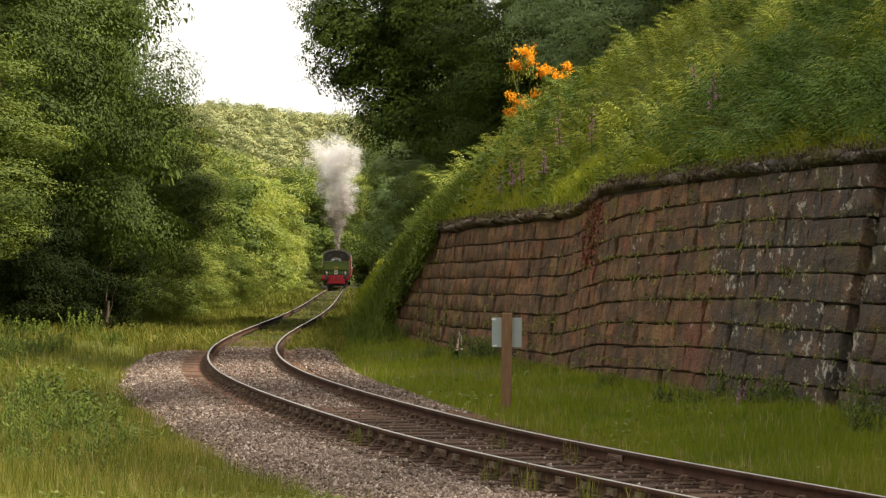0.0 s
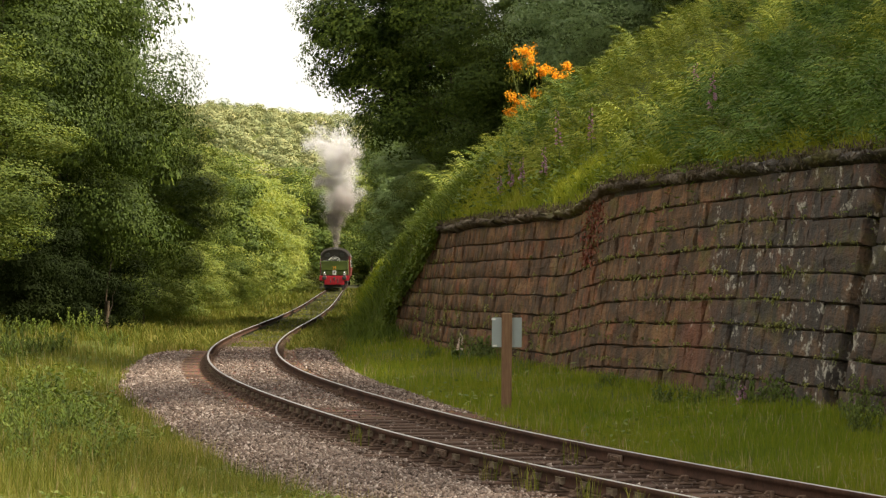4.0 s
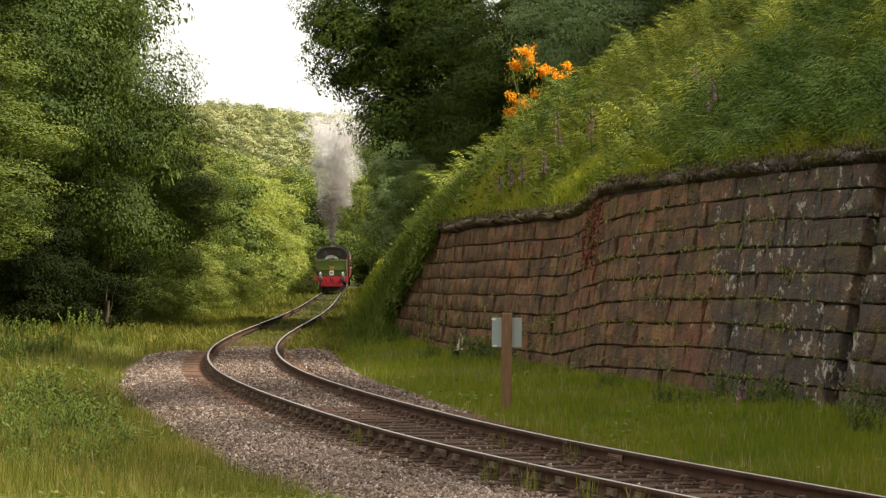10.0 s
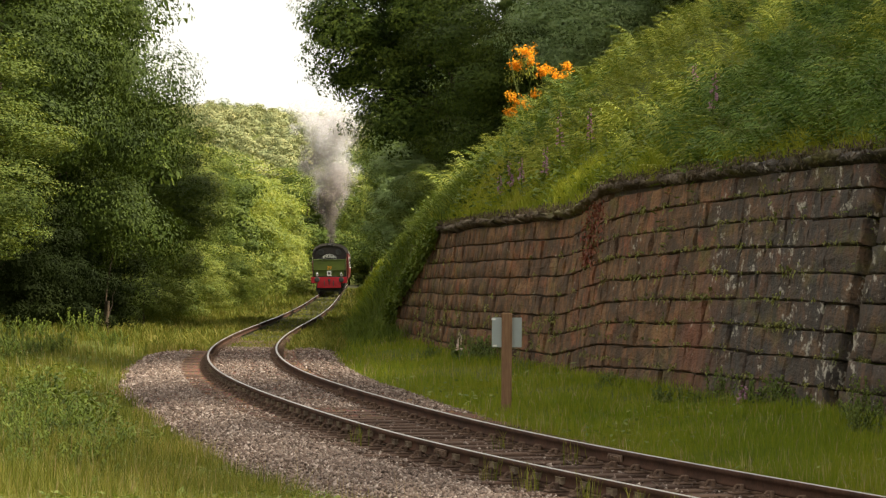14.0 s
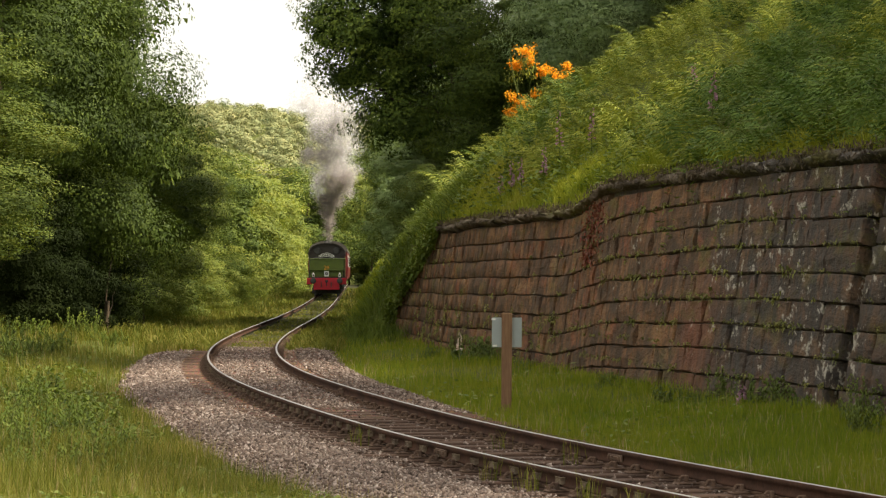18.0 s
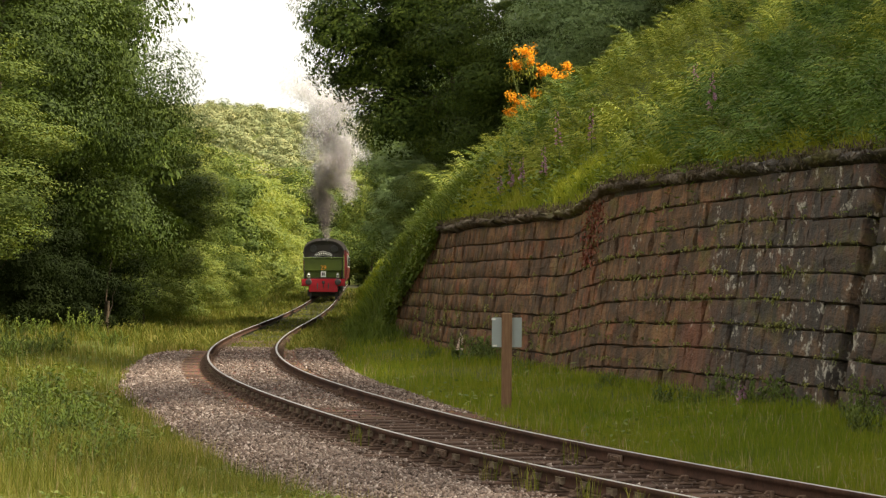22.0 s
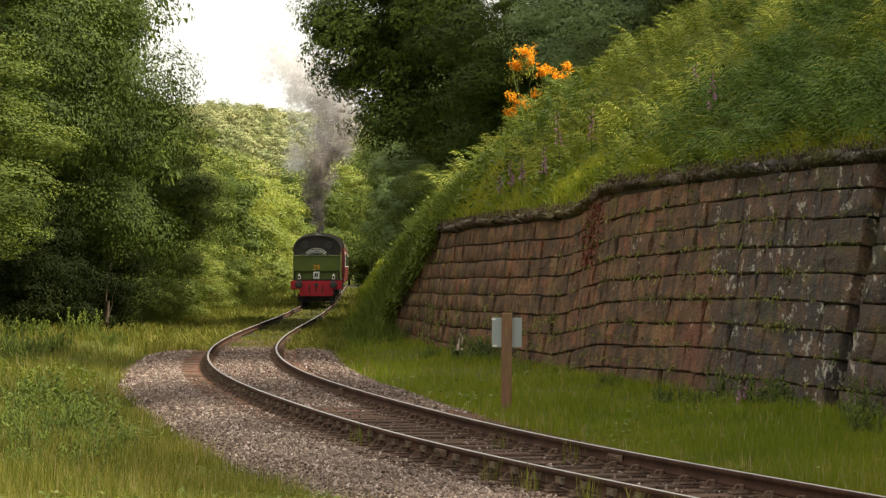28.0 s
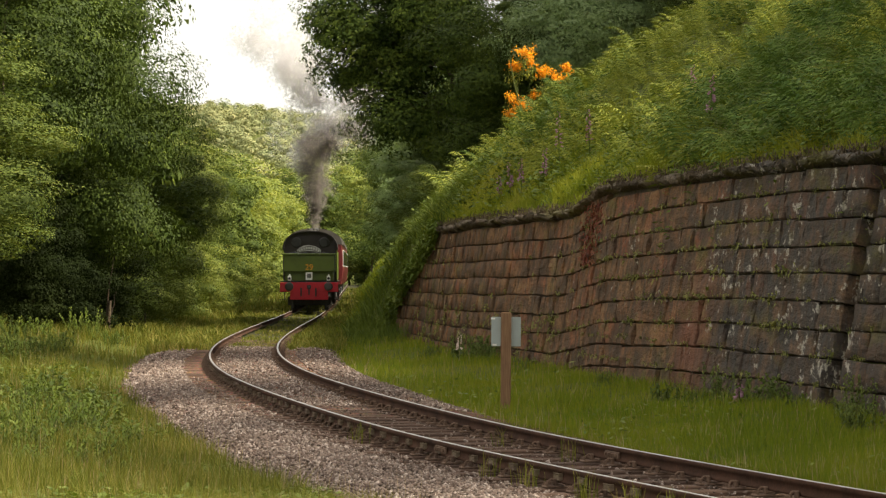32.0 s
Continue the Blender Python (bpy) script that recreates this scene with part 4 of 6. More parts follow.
KINDS = {
    "broad": make_tree("broadleaf_tree", 9.5, 0.15, BROAD, 105, 1250, 0.086, 11, M_LEAF, "tall broadleaf tree in full summer leaf at the wood's edge", 1.3),
    "tall": make_tree("broadleaf_tree", 13.0, 0.22, TALL, 105, 1250, 0.086, 12, M_LEAF, "tall narrow broadleaf tree in full summer leaf", 1.3),
    "low": make_tree("shrub", 3.0, 0.09, LOW, 60, 420, 0.075, 13, M_LEAF, "dense leafy shrub at the foot of the trees", 0.7, 0, 4),
    "far_broad": make_tree("broadleaf_tree", 9.5, 0.21, BROAD, 100, 300, 0.19, 14, M_LEAF, "broadleaf tree in full leaf further along the line", 1.3),
    "far_tall": make_tree("broadleaf_tree", 13.0, 0.22, TALL, 100, 300, 0.19, 15, M_LEAF, "tall broadleaf tree in full leaf further along the line", 1.3),
    "far_low": make_tree("shrub", 3.0, 0.09, LOW, 50, 170, 0.15, 16, M_LEAF, "leafy shrub beside the line", 0.75, 0, 3),
}
used = set()
SWAYING = []


def plant(kind, x, y, sx=1.0, sz=1.0, turn=0.0, material=None, label="", sink=0.0, group="", sway=0.0):
    src = KINDS[kind]
    m = pose(x, y, ground_at(x, y) - 0.1 - sink, 0, 0, turn)
    if kind in used:
        ob = copy_thing(src, m)
    else:
        ob, src.matrix_basis = src, m
        used.add(kind)
    ob.scale = (sx, sx, sz)
    if label:
        ob["label"] = label
    if group:
        ob["group"] = group
    for c in ob.children:
        if c.name.startswith("crown"):
            if material is not None:
                c.material_slots[0].link = "OBJECT"
                c.material_slots[0].material = material
            if sway:
                SWAYING.append((c, sway, float(rng.random() * 6.28)))
    return ob


def at(px, y):
    return (px - 784) / 5700 * y


LIGHT, MID, DARK, GREY = M_LEAF_SUNLIT, M_LEAF, M_LEAF_OAK, M_LEAF_GREY
LEFT = "trees of the left-hand wood"
RIGHT = "trees of the right-hand wood"
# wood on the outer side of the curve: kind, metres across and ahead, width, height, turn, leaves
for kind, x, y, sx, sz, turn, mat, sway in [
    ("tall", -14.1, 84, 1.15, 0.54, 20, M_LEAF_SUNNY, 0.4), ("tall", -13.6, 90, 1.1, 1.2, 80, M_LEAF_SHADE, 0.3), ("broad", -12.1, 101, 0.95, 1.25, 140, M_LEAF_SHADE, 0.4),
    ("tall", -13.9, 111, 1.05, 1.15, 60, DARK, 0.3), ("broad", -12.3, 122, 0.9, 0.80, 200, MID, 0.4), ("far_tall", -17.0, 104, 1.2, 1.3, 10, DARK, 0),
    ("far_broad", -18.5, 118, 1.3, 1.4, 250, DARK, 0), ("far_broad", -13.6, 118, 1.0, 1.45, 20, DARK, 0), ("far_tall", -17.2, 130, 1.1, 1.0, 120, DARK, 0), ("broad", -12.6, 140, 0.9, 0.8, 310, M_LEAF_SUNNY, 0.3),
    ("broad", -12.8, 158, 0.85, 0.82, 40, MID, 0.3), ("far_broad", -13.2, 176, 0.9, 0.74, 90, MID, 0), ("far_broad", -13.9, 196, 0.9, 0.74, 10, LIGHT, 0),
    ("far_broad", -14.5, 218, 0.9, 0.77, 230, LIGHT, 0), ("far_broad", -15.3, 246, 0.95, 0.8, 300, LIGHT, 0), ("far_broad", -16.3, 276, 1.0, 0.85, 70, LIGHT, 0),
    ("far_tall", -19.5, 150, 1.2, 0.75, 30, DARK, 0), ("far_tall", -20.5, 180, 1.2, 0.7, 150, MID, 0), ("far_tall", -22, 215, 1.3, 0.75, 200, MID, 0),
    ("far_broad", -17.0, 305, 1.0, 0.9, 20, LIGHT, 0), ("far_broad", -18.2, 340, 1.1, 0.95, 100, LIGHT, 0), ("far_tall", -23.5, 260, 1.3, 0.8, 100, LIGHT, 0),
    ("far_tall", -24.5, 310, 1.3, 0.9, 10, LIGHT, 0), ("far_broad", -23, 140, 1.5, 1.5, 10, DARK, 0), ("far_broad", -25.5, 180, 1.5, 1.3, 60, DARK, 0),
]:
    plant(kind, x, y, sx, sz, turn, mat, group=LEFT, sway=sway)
for x, y, sx, sz, turn, mat in [
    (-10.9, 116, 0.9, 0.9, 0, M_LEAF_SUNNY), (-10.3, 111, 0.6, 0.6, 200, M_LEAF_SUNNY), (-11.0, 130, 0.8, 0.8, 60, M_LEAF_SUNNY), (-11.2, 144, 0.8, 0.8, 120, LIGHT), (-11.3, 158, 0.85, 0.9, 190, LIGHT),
    # The DARK shrubs are added so their leaf colour deepens the wood's inner shade.
    (-11.7, 172, 0.9, 0.9, 20, LIGHT), (-19.5, 116, 1.5, 1.0, 40, DARK), (-18.0, 120, 1.6, 1.3, 90, DARK),
    (-17.5, 128, 1.6, 1.2, 140, DARK), (-21.5, 122, 1.6, 1.4, 200, DARK)]:
    plant("low", x, y, sx, sz, turn, mat, group=LEFT)
for x, y, sx, sz, turn in [(-0.6, 107, 0.65, 0.65, 0), (0.1, 105, 0.75, 0.6, 60), (0.7, 103, 0.8, 0.5, 130), (-0.9, 118, 0.75, 0.8, 200), (-1.2, 130, 0.75, 0.8, 30), (-1.1, 150, 0.75, 1.0, 0), (-1.5, 170, 0.8, 1.1, 50)]:
    # Nearer shrubs get the sunlit leaf colour to brighten the oak's shade.
    plant("low", x, y, sx, sz, turn, M_LEAF_SUNNY if y < 110 else GREY, label="leafy shrub hanging over the bank", sink=0.6, group="shrubs on the bank")
# Shrubs added in near-black leaves to imitate the dark hollow under the canopy.
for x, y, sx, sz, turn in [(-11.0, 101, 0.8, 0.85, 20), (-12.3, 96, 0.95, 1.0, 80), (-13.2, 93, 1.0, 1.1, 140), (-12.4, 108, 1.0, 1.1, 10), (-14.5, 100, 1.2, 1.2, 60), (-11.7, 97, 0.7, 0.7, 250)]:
    plant("low", x, y, sx, sz, turn, M_SHADE_LEAF, label="undergrowth in near-black leaves that imitate the wood's shade", group=LEFT)
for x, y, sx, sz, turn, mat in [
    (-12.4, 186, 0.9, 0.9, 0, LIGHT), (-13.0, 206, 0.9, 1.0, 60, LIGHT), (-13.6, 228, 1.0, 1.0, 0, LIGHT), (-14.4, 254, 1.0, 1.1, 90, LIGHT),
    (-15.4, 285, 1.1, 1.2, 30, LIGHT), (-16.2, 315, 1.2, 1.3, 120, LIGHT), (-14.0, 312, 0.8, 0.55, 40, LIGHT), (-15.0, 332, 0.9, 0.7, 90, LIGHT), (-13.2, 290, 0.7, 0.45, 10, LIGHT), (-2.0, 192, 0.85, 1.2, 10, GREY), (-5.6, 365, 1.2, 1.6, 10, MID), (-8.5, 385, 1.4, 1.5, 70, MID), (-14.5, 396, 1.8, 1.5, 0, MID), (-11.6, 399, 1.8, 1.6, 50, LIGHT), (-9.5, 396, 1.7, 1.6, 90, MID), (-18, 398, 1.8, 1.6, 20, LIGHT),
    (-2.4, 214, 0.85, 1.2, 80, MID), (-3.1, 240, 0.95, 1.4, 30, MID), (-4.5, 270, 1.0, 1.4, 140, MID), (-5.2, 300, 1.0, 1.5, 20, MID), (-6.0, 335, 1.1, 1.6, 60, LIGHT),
    # DARK leaves here stand in for shade far inside the wood.
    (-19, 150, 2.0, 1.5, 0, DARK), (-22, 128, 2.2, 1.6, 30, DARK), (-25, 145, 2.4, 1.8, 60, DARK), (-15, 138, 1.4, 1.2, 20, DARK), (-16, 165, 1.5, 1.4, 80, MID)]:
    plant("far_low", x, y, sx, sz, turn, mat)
# wood on the bank, some of it unseen and added to cast shade
OAK_LOBES = [ball(0, 0, 7.2, 5.0, 4.0), (-4.5, -0.5, 7.0, 2.4, 2.4, 2.2), (-5.6, -0.8, 6.8, 1.3, 1.3, 1.6), (2.8, -1.0, 5.0, 3.4, 3.2, 3.2),
             (1.5, -1.8, 3.2, 2.2, 2.2, 1.8), (-2.8, -0.8, 2.7, 1.3, 1.2, 1.1), (-4.6, -0.6, 3.9, 1.2, 1.2, 1.1), (-3.8, -0.6, 2.7, 1.2, 1.2, 1.1), (-3.2, 0, 4.0, 1.6, 1.4, 1.3), (-4.3, -0.4, 5.4, 1.2, 1.2, 1.0), (-1.5, -1.0, 1.8, 1.5, 1.3, 1.1), (-1.2, -1.2, 4.8, 2.3, 2.0, 1.6), (4.8, -0.4, 8.0, 3.4, 3.4, 3.2), (1.6, -1.8, 3.8, 2.8, 2.4, 2.4), (-5.2, -0.6, 5.2, 1.0, 1.0, 0.9), (-4.2, -0.6, 9.6, 2.2, 2.0, 2.0), (-4.2, 0.6, 8.0, 3.0, 2.4, 2.8), (-3.2, 0.5, 4.7, 2.2, 2.0, 1.8), (-4.8, 0.4, 6.6, 1.8, 1.8, 1.8), (-1.5, 0.5, 9.8, 3.6, 3, 3)]
oak = make_tree("oak_tree", 8.5, 0.45, OAK_LOBES, 310, 820, 0.125, 21, M_LEAF_OAK, "large dark oak overhanging the line from the bank", 1.3, 0.3, 10)
oak.matrix_basis = pose(2.35, 120, 4.2)
for c in oak.children:
    if c.name.startswith("crown"):
        SWAYING.append((c, 0.35, 0.4))
for kind, x, y, sx, sz, turn, mat, sink in [
    ("broad", 6.0, 109, 0.9, 0.8, 30, GREY, 2.5), ("broad", 9.6, 106, 1.0, 0.9, 130, MID, 2), ("broad", 3.0, 112, 0.9, 0.8, 200, MID, 2.0),
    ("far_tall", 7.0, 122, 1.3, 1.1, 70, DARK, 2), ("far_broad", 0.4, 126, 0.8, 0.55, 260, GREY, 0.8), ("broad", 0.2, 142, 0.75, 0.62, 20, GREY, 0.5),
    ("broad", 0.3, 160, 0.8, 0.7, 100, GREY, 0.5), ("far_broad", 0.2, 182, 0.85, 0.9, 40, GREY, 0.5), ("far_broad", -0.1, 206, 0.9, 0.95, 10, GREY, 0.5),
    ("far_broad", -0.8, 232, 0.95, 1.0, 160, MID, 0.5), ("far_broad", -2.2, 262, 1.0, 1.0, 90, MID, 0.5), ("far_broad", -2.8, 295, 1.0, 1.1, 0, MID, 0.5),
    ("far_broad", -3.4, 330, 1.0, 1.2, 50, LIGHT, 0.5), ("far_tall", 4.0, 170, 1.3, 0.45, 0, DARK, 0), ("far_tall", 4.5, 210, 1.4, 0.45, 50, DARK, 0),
    # Mostly out of view: trees added to shade the bank and the line.
    ("far_tall", 12.8, 112, 1.5, 1.2, 50, DARK, 1), ("far_tall", 18.5, 101, 1.3, 0.65, 90, DARK, 1), ("far_broad", 19.0, 84, 1.3, 0.5, 0, MID, 1),
    ("far_tall", 17.0, 72, 1.8, 1.4, 120, MID, 1), ("far_tall", 19.0, 50, 1.6, 1.0, 200, MID, 1), ("far_broad", 18.5, 41, 1.5, 0.9, 60, MID, 1), ("far_broad", 19.5, 31, 1.6, 1.1, 150, MID, 1),
    ("far_broad", 27.0, 56, 1.8, 1.3, 170, MID, 1)]:
    plant(kind, x, y, sx, sz, turn, mat, sink=sink, group=RIGHT, sway=0.25 if y < 130 and kind in ("broad", "tall") else 0)
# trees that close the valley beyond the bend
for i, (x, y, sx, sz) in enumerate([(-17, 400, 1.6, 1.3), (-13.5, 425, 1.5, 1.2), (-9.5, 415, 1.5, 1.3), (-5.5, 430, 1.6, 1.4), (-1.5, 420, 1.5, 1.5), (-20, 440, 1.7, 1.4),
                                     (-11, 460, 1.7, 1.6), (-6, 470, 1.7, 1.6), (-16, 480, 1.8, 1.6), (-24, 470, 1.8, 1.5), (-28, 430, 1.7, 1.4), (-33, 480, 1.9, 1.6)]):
    # LIGHT here is the leaf colour with sunlight painted in.
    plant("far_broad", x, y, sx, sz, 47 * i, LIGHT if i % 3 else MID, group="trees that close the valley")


def build_far_wood():
    """The wooded hill: many small crowns, too far to count."""
    r = np.random.default_rng(5)
    vs, fs, count = [], [], 0
    k = 1100
    y = r.uniform(520, 930, k)
    x = r.uniform(-0.09, -0.022, k) * y
    for a, b in zip(x, y):
        rad = r.uniform(1.5, 2.8)
        n, s = float(a - centre_x(b)), float(b)
        z = float(ground_z(n, s))
        v, f = leaves([(0, 0, rad * 0.9, rad, rad, rad * 0.95)], 4, 85, 0.46, int(r.integers(1 << 30)), rad * 0.62, 0, 0.05, True)
        vs.append(v + np.array([a, b, z]))
        fs.append(f + count)
        count += len(v)
    tagged(sheet("far_wood", np.concatenate(vs), np.concatenate(fs), M_HILL), "sunlit woodland covering the distant hill, paled for haze", "woodland", kind="stuff")


build_far_wood()


# ---- dead tree in the mouth of the wood ----
def build_dead_tree():
    tree = empty("dead_tree", "thin broken dead tree with pale bare wood", "dead tree")
    bm = bmesh.new()
    rod(bm, (0, 0, -0.2), (0.02, 0, 0.55), 0.085, 0.07, 9, False)
    rod(bm, (0.02, 0, 0.55), (0.06, 0, 1.1), 0.07, 0.05, 9)
    part("trunk", bm, M_ROOT, tree)
    for goal, r0 in (((0.5, -0.1, 2.3), 0.04), ((0.35, 0.1, 1.5), 0.03)):
        bm = bmesh.new()
        limb_mesh(bm, (0.0, 0, 0.1), goal, r0, 5 + int(goal[2] * 10))
        part("limb", bm, M_BARK, tree)
    tree.matrix_basis = pose(-10.4, 99.5, ground_at(-10.4, 99.5))


build_dead_tree()


# ---- sign post ----
def build_sign():
    sign = empty("trackside_sign", "grey metal plate seen from behind on a brown timber post", "sign")
    bm = bmesh.new()
    block(bm, -0.075, 0.075, -0.05, 0.05, -0.2, 1.36, 0.012)
    part("post", bm, M_POST, sign)
    bm = bmesh.new()
    block(bm, -0.22, 0.215, 0.052, 0.058, 0.86, 1.29, 0.002)
    plate = part("plate", bm, painted("grey sign back", (0.30, 0.34, 0.33), 0.4, 0.3, 0.35, (0.2, 0.2, 0.17)), sign, "grey-green metal plate")
    for x, z in ((-0.195, 1.265), (-0.17, 0.88)):
        bm = bmesh.new()
        block(bm, x - 0.03, x + 0.03, 0.048, 0.053, z - 0.012, z + 0.012, 0.001)
        part("clip", bm, painted("white clip", (0.7, 0.7, 0.66), 0.5), plate, "white clip")
    sign.matrix_basis = pose(0.92, 46.8, -0.16, 0, 0.4, -3)


build_sign()


# ---- flowers, weeds and creepers ----
def leaf_tris(r, p, way, length, width):
    """A pointed leaf of two folded halves from p along way."""
    way = Vector(way).normalized()
    side = way.cross(Vector((0, 0, 1)))
    side = side.normalized() if side.length > 0.01 else Vector((1, 0, 0))
    p = Vector(p)
    m = p + way * length * 0.5 + Vector((0, 0, 0.04 * length))
    t = p + way * length - Vector((0, 0, 0.12 * length))
    return [p, m + side * width / 2 + Vector((0, 0, 0.03)), t, m - side * width / 2 + Vector((0, 0, 0.03))]


def leaf_mesh(name, quads, material, parent):
    v = np.array([c[:] for q in quads for c in q])
    f = np.arange(len(v)).reshape(-1, 4)
    return sheet(name, v, f, material, parent)


def foxglove(height, seed, pale=False):
    r = np.random.default_rng(seed)
    plant_ob = empty("foxglove", "tall pale pink foxglove spike in the grass" if pale else "tall purple foxglove spike on the bank", "flower", group="foxgloves")
    bm = bmesh.new()
    lean = Vector((r.normal(0, 0.04), r.normal(0, 0.04), 1)) * height
    rod(bm, (0, 0, -0.1), lean * 0.5, 0.014, 0.011, 6)
    rod(bm, lean * 0.5, lean, 0.011, 0.005, 6)
    part("stem", bm, M_STEM, plant_ob)
    quads = []
    for i in range(9):
        a = r.random() * 6.283
        quads.append(leaf_tris(r, lean * r.uniform(0.02, 0.3), (math.cos(a), math.sin(a), r.uniform(0.1, 0.6)), r.uniform(0.18, 0.34), 0.09))
    leaf_mesh("leaf_rosette", quads, M_WEED, plant_ob)
    for i in range(20):
        t = 0.42 + 0.56 * i / 20
        a = r.random() * 6.283
        size = (0.036 if pale else 0.052) * (1.25 - 0.8 * i / 20)
        o = lean * t + Vector((math.cos(a), math.sin(a), 0)) * 0.02
        d = Vector((math.cos(a), math.sin(a), -0.7)).normalized()
        bm = bmesh.new()
        rod(bm, o, o + d * size * 0.8, size * 0.22, size * 0.42, 6)
        rod(bm, o + d * size * 0.8, o + d * size * 1.15, size * 0.42, size * 0.6, 6, False)
        part("bell", bm, M_PALE_BELL if pale else M_FOXGLOVE, plant_ob)
    return plant_ob


FOXGLOVES = []
for i, (x, y, h, pale) in enumerate([(2.53, 69.3, 1.4, 0), (3.13, 67.8, 1.2, 0), (5.08, 64.6, 1.0, 0), (4.58, 54.8, 1.1, 0), (1.55, 73.0, 0.95, 0), (1.77, 71.7, 0.9, 0),
                                     (2.15, 68.8, 1.0, 0), (1.33, 74.1, 0.75, 0), (0.31, 64.7, 0.62, 1),
                                     (4.05, 43.6, 0.42, 0)]):
    ob = foxglove(h, 60 + i, bool(pale))
    ob.matrix_basis = pose(x, y, ground_at(x, y))
    FOXGLOVES.append(ob)


def broom_bush():
    r = np.random.default_rng(77)
    bush = empty("broom_bush", "broom bush with orange-yellow flowers at the edge of the bracken", "shrub")
    heads = [(-0.06, 0.0, 2.4, 0.3), (0.06, 0.1, 2.15, 0.26), (-0.42, 0.0, 1.95, 0.24), (0.5, -0.1, 1.75, 0.3), (0.85, 0, 1.6, 0.3), (-0.45, -0.2, 0.95, 0.3), (-0.15, -0.2, 0.8, 0.26),
             (-0.5, -0.2, 0.55, 0.26), (1.22, 0.2, 1.95, 0.13), (0.2, 0, 1.1, 0.14)]
    quads = []
    for hx, hy, hz, rad in heads:
        bm = bmesh.new()
        limb_mesh(bm, (r.normal(0, 0.1), r.normal(0, 0.1), -0.2), (hx, hy, hz), 0.035, int(r.integers(999)))
        part("branch", bm, M_STEM, bush)
        q = []
        sprays = [Vector((r.normal(0.35, 0.7), r.normal(0, 0.6), r.normal(0.5, 0.6))).normalized() * rad * r.uniform(0.7, 1.5) for _ in range(7)]
        for i in range(230):
            d = sprays[i % 7] * r.random() + Vector(r.normal(0, 0.05, 3))
            q.append(leaf_tris(r, Vector((hx, hy, hz)) + d, r.normal(0, 1, 3), 0.06, 0.05))
        tagged(leaf_mesh("flower_head", q, M_BROOM, bush), kind="stuff")
        for _ in range(90):
            d = Vector(r.normal(0, 1, 3)).normalized() * rad * 1.25 * r.random() ** 0.5
            quads.append(leaf_tris(r, Vector((hx, hy, hz - 0.3)) + d, Vector(r.normal(0, 1, 3)) + Vector((0, 0, 1)), 0.12, 0.03))
    tagged(leaf_mesh("twig_growth", quads, M_FERN, bush), kind="stuff")
    return bush


broom = broom_bush()
broom.matrix_basis = pose(2.55, 97.5, ground_at(2.55, 97.5) + 0.5)


def weed_clump(seed, height, spread, leaf, stalks):
    r = np.random.default_rng(seed)
    ob = empty("weed_clump", "leafy green weeds standing above the grass", "weed", group="verge weeds")
    quads = []
    bm = bmesh.new()
    for _ in range(stalks):
        b = Vector((r.normal(0, spread * 0.4), r.normal(0, spread * 0.4), 0))
        t = b + Vector((r.normal(0, spread * 0.35), r.normal(0, spread * 0.35), height * r.uniform(0.6, 1.0)))
        rod(bm, b - Vector((0, 0, 0.08)), t, 0.006, 0.003, 5)
        for i in range(14):
            p = b.lerp(t, 0.15 + 0.85 * i / 14)
            a = r.random() * 6.283
            quads.append(leaf_tris(r, p, (math.cos(a), math.sin(a), r.uniform(-0.1, 0.5)), leaf * r.uniform(0.6, 1.2), leaf * 0.6))
    tagged(part("stem_growth", bm, M_STEM, ob), kind="stuff")
    leaf_mesh("foliage", quads, M_WEED, ob)
    return ob


WEEDS = []
bramble = weed_clump(303, 0.7, 0.42, 0.13, 9)
bramble["label"] = "dark broad-leaved bramble swaying above the grass"
weed_kinds = [weed_clump(300, 0.42, 0.38, 0.065, 16), weed_clump(301, 0.34, 0.38, 0.05, 18), weed_clump(302, 0.6, 0.32, 0.055, 12)]
for i, (x, y, s) in enumerate([(-4.9, 44.0, 1.0), (-5.4, 45.5, 0.9), (-4.5, 42.6, 0.85), (-4.0, 36.2, 0.7), (-5.9, 47.5, 1.0)]):
    m = pose(x, y, ground_at(x, y), 0, 0, 80 * i)
    ob = bramble if i == 0 else copy_thing(bramble, m)
    ob.matrix_basis = m
    ob.scale = (s, s, s)
    WEEDS.append(ob)
NETTLES = [(-6.2 - 0.047 * y - 0.5 * (i % 3), y, 1.1 + 0.2 * (i % 4)) for i, y in enumerate(np.arange(66.0, 82.0, 1.6).tolist())]
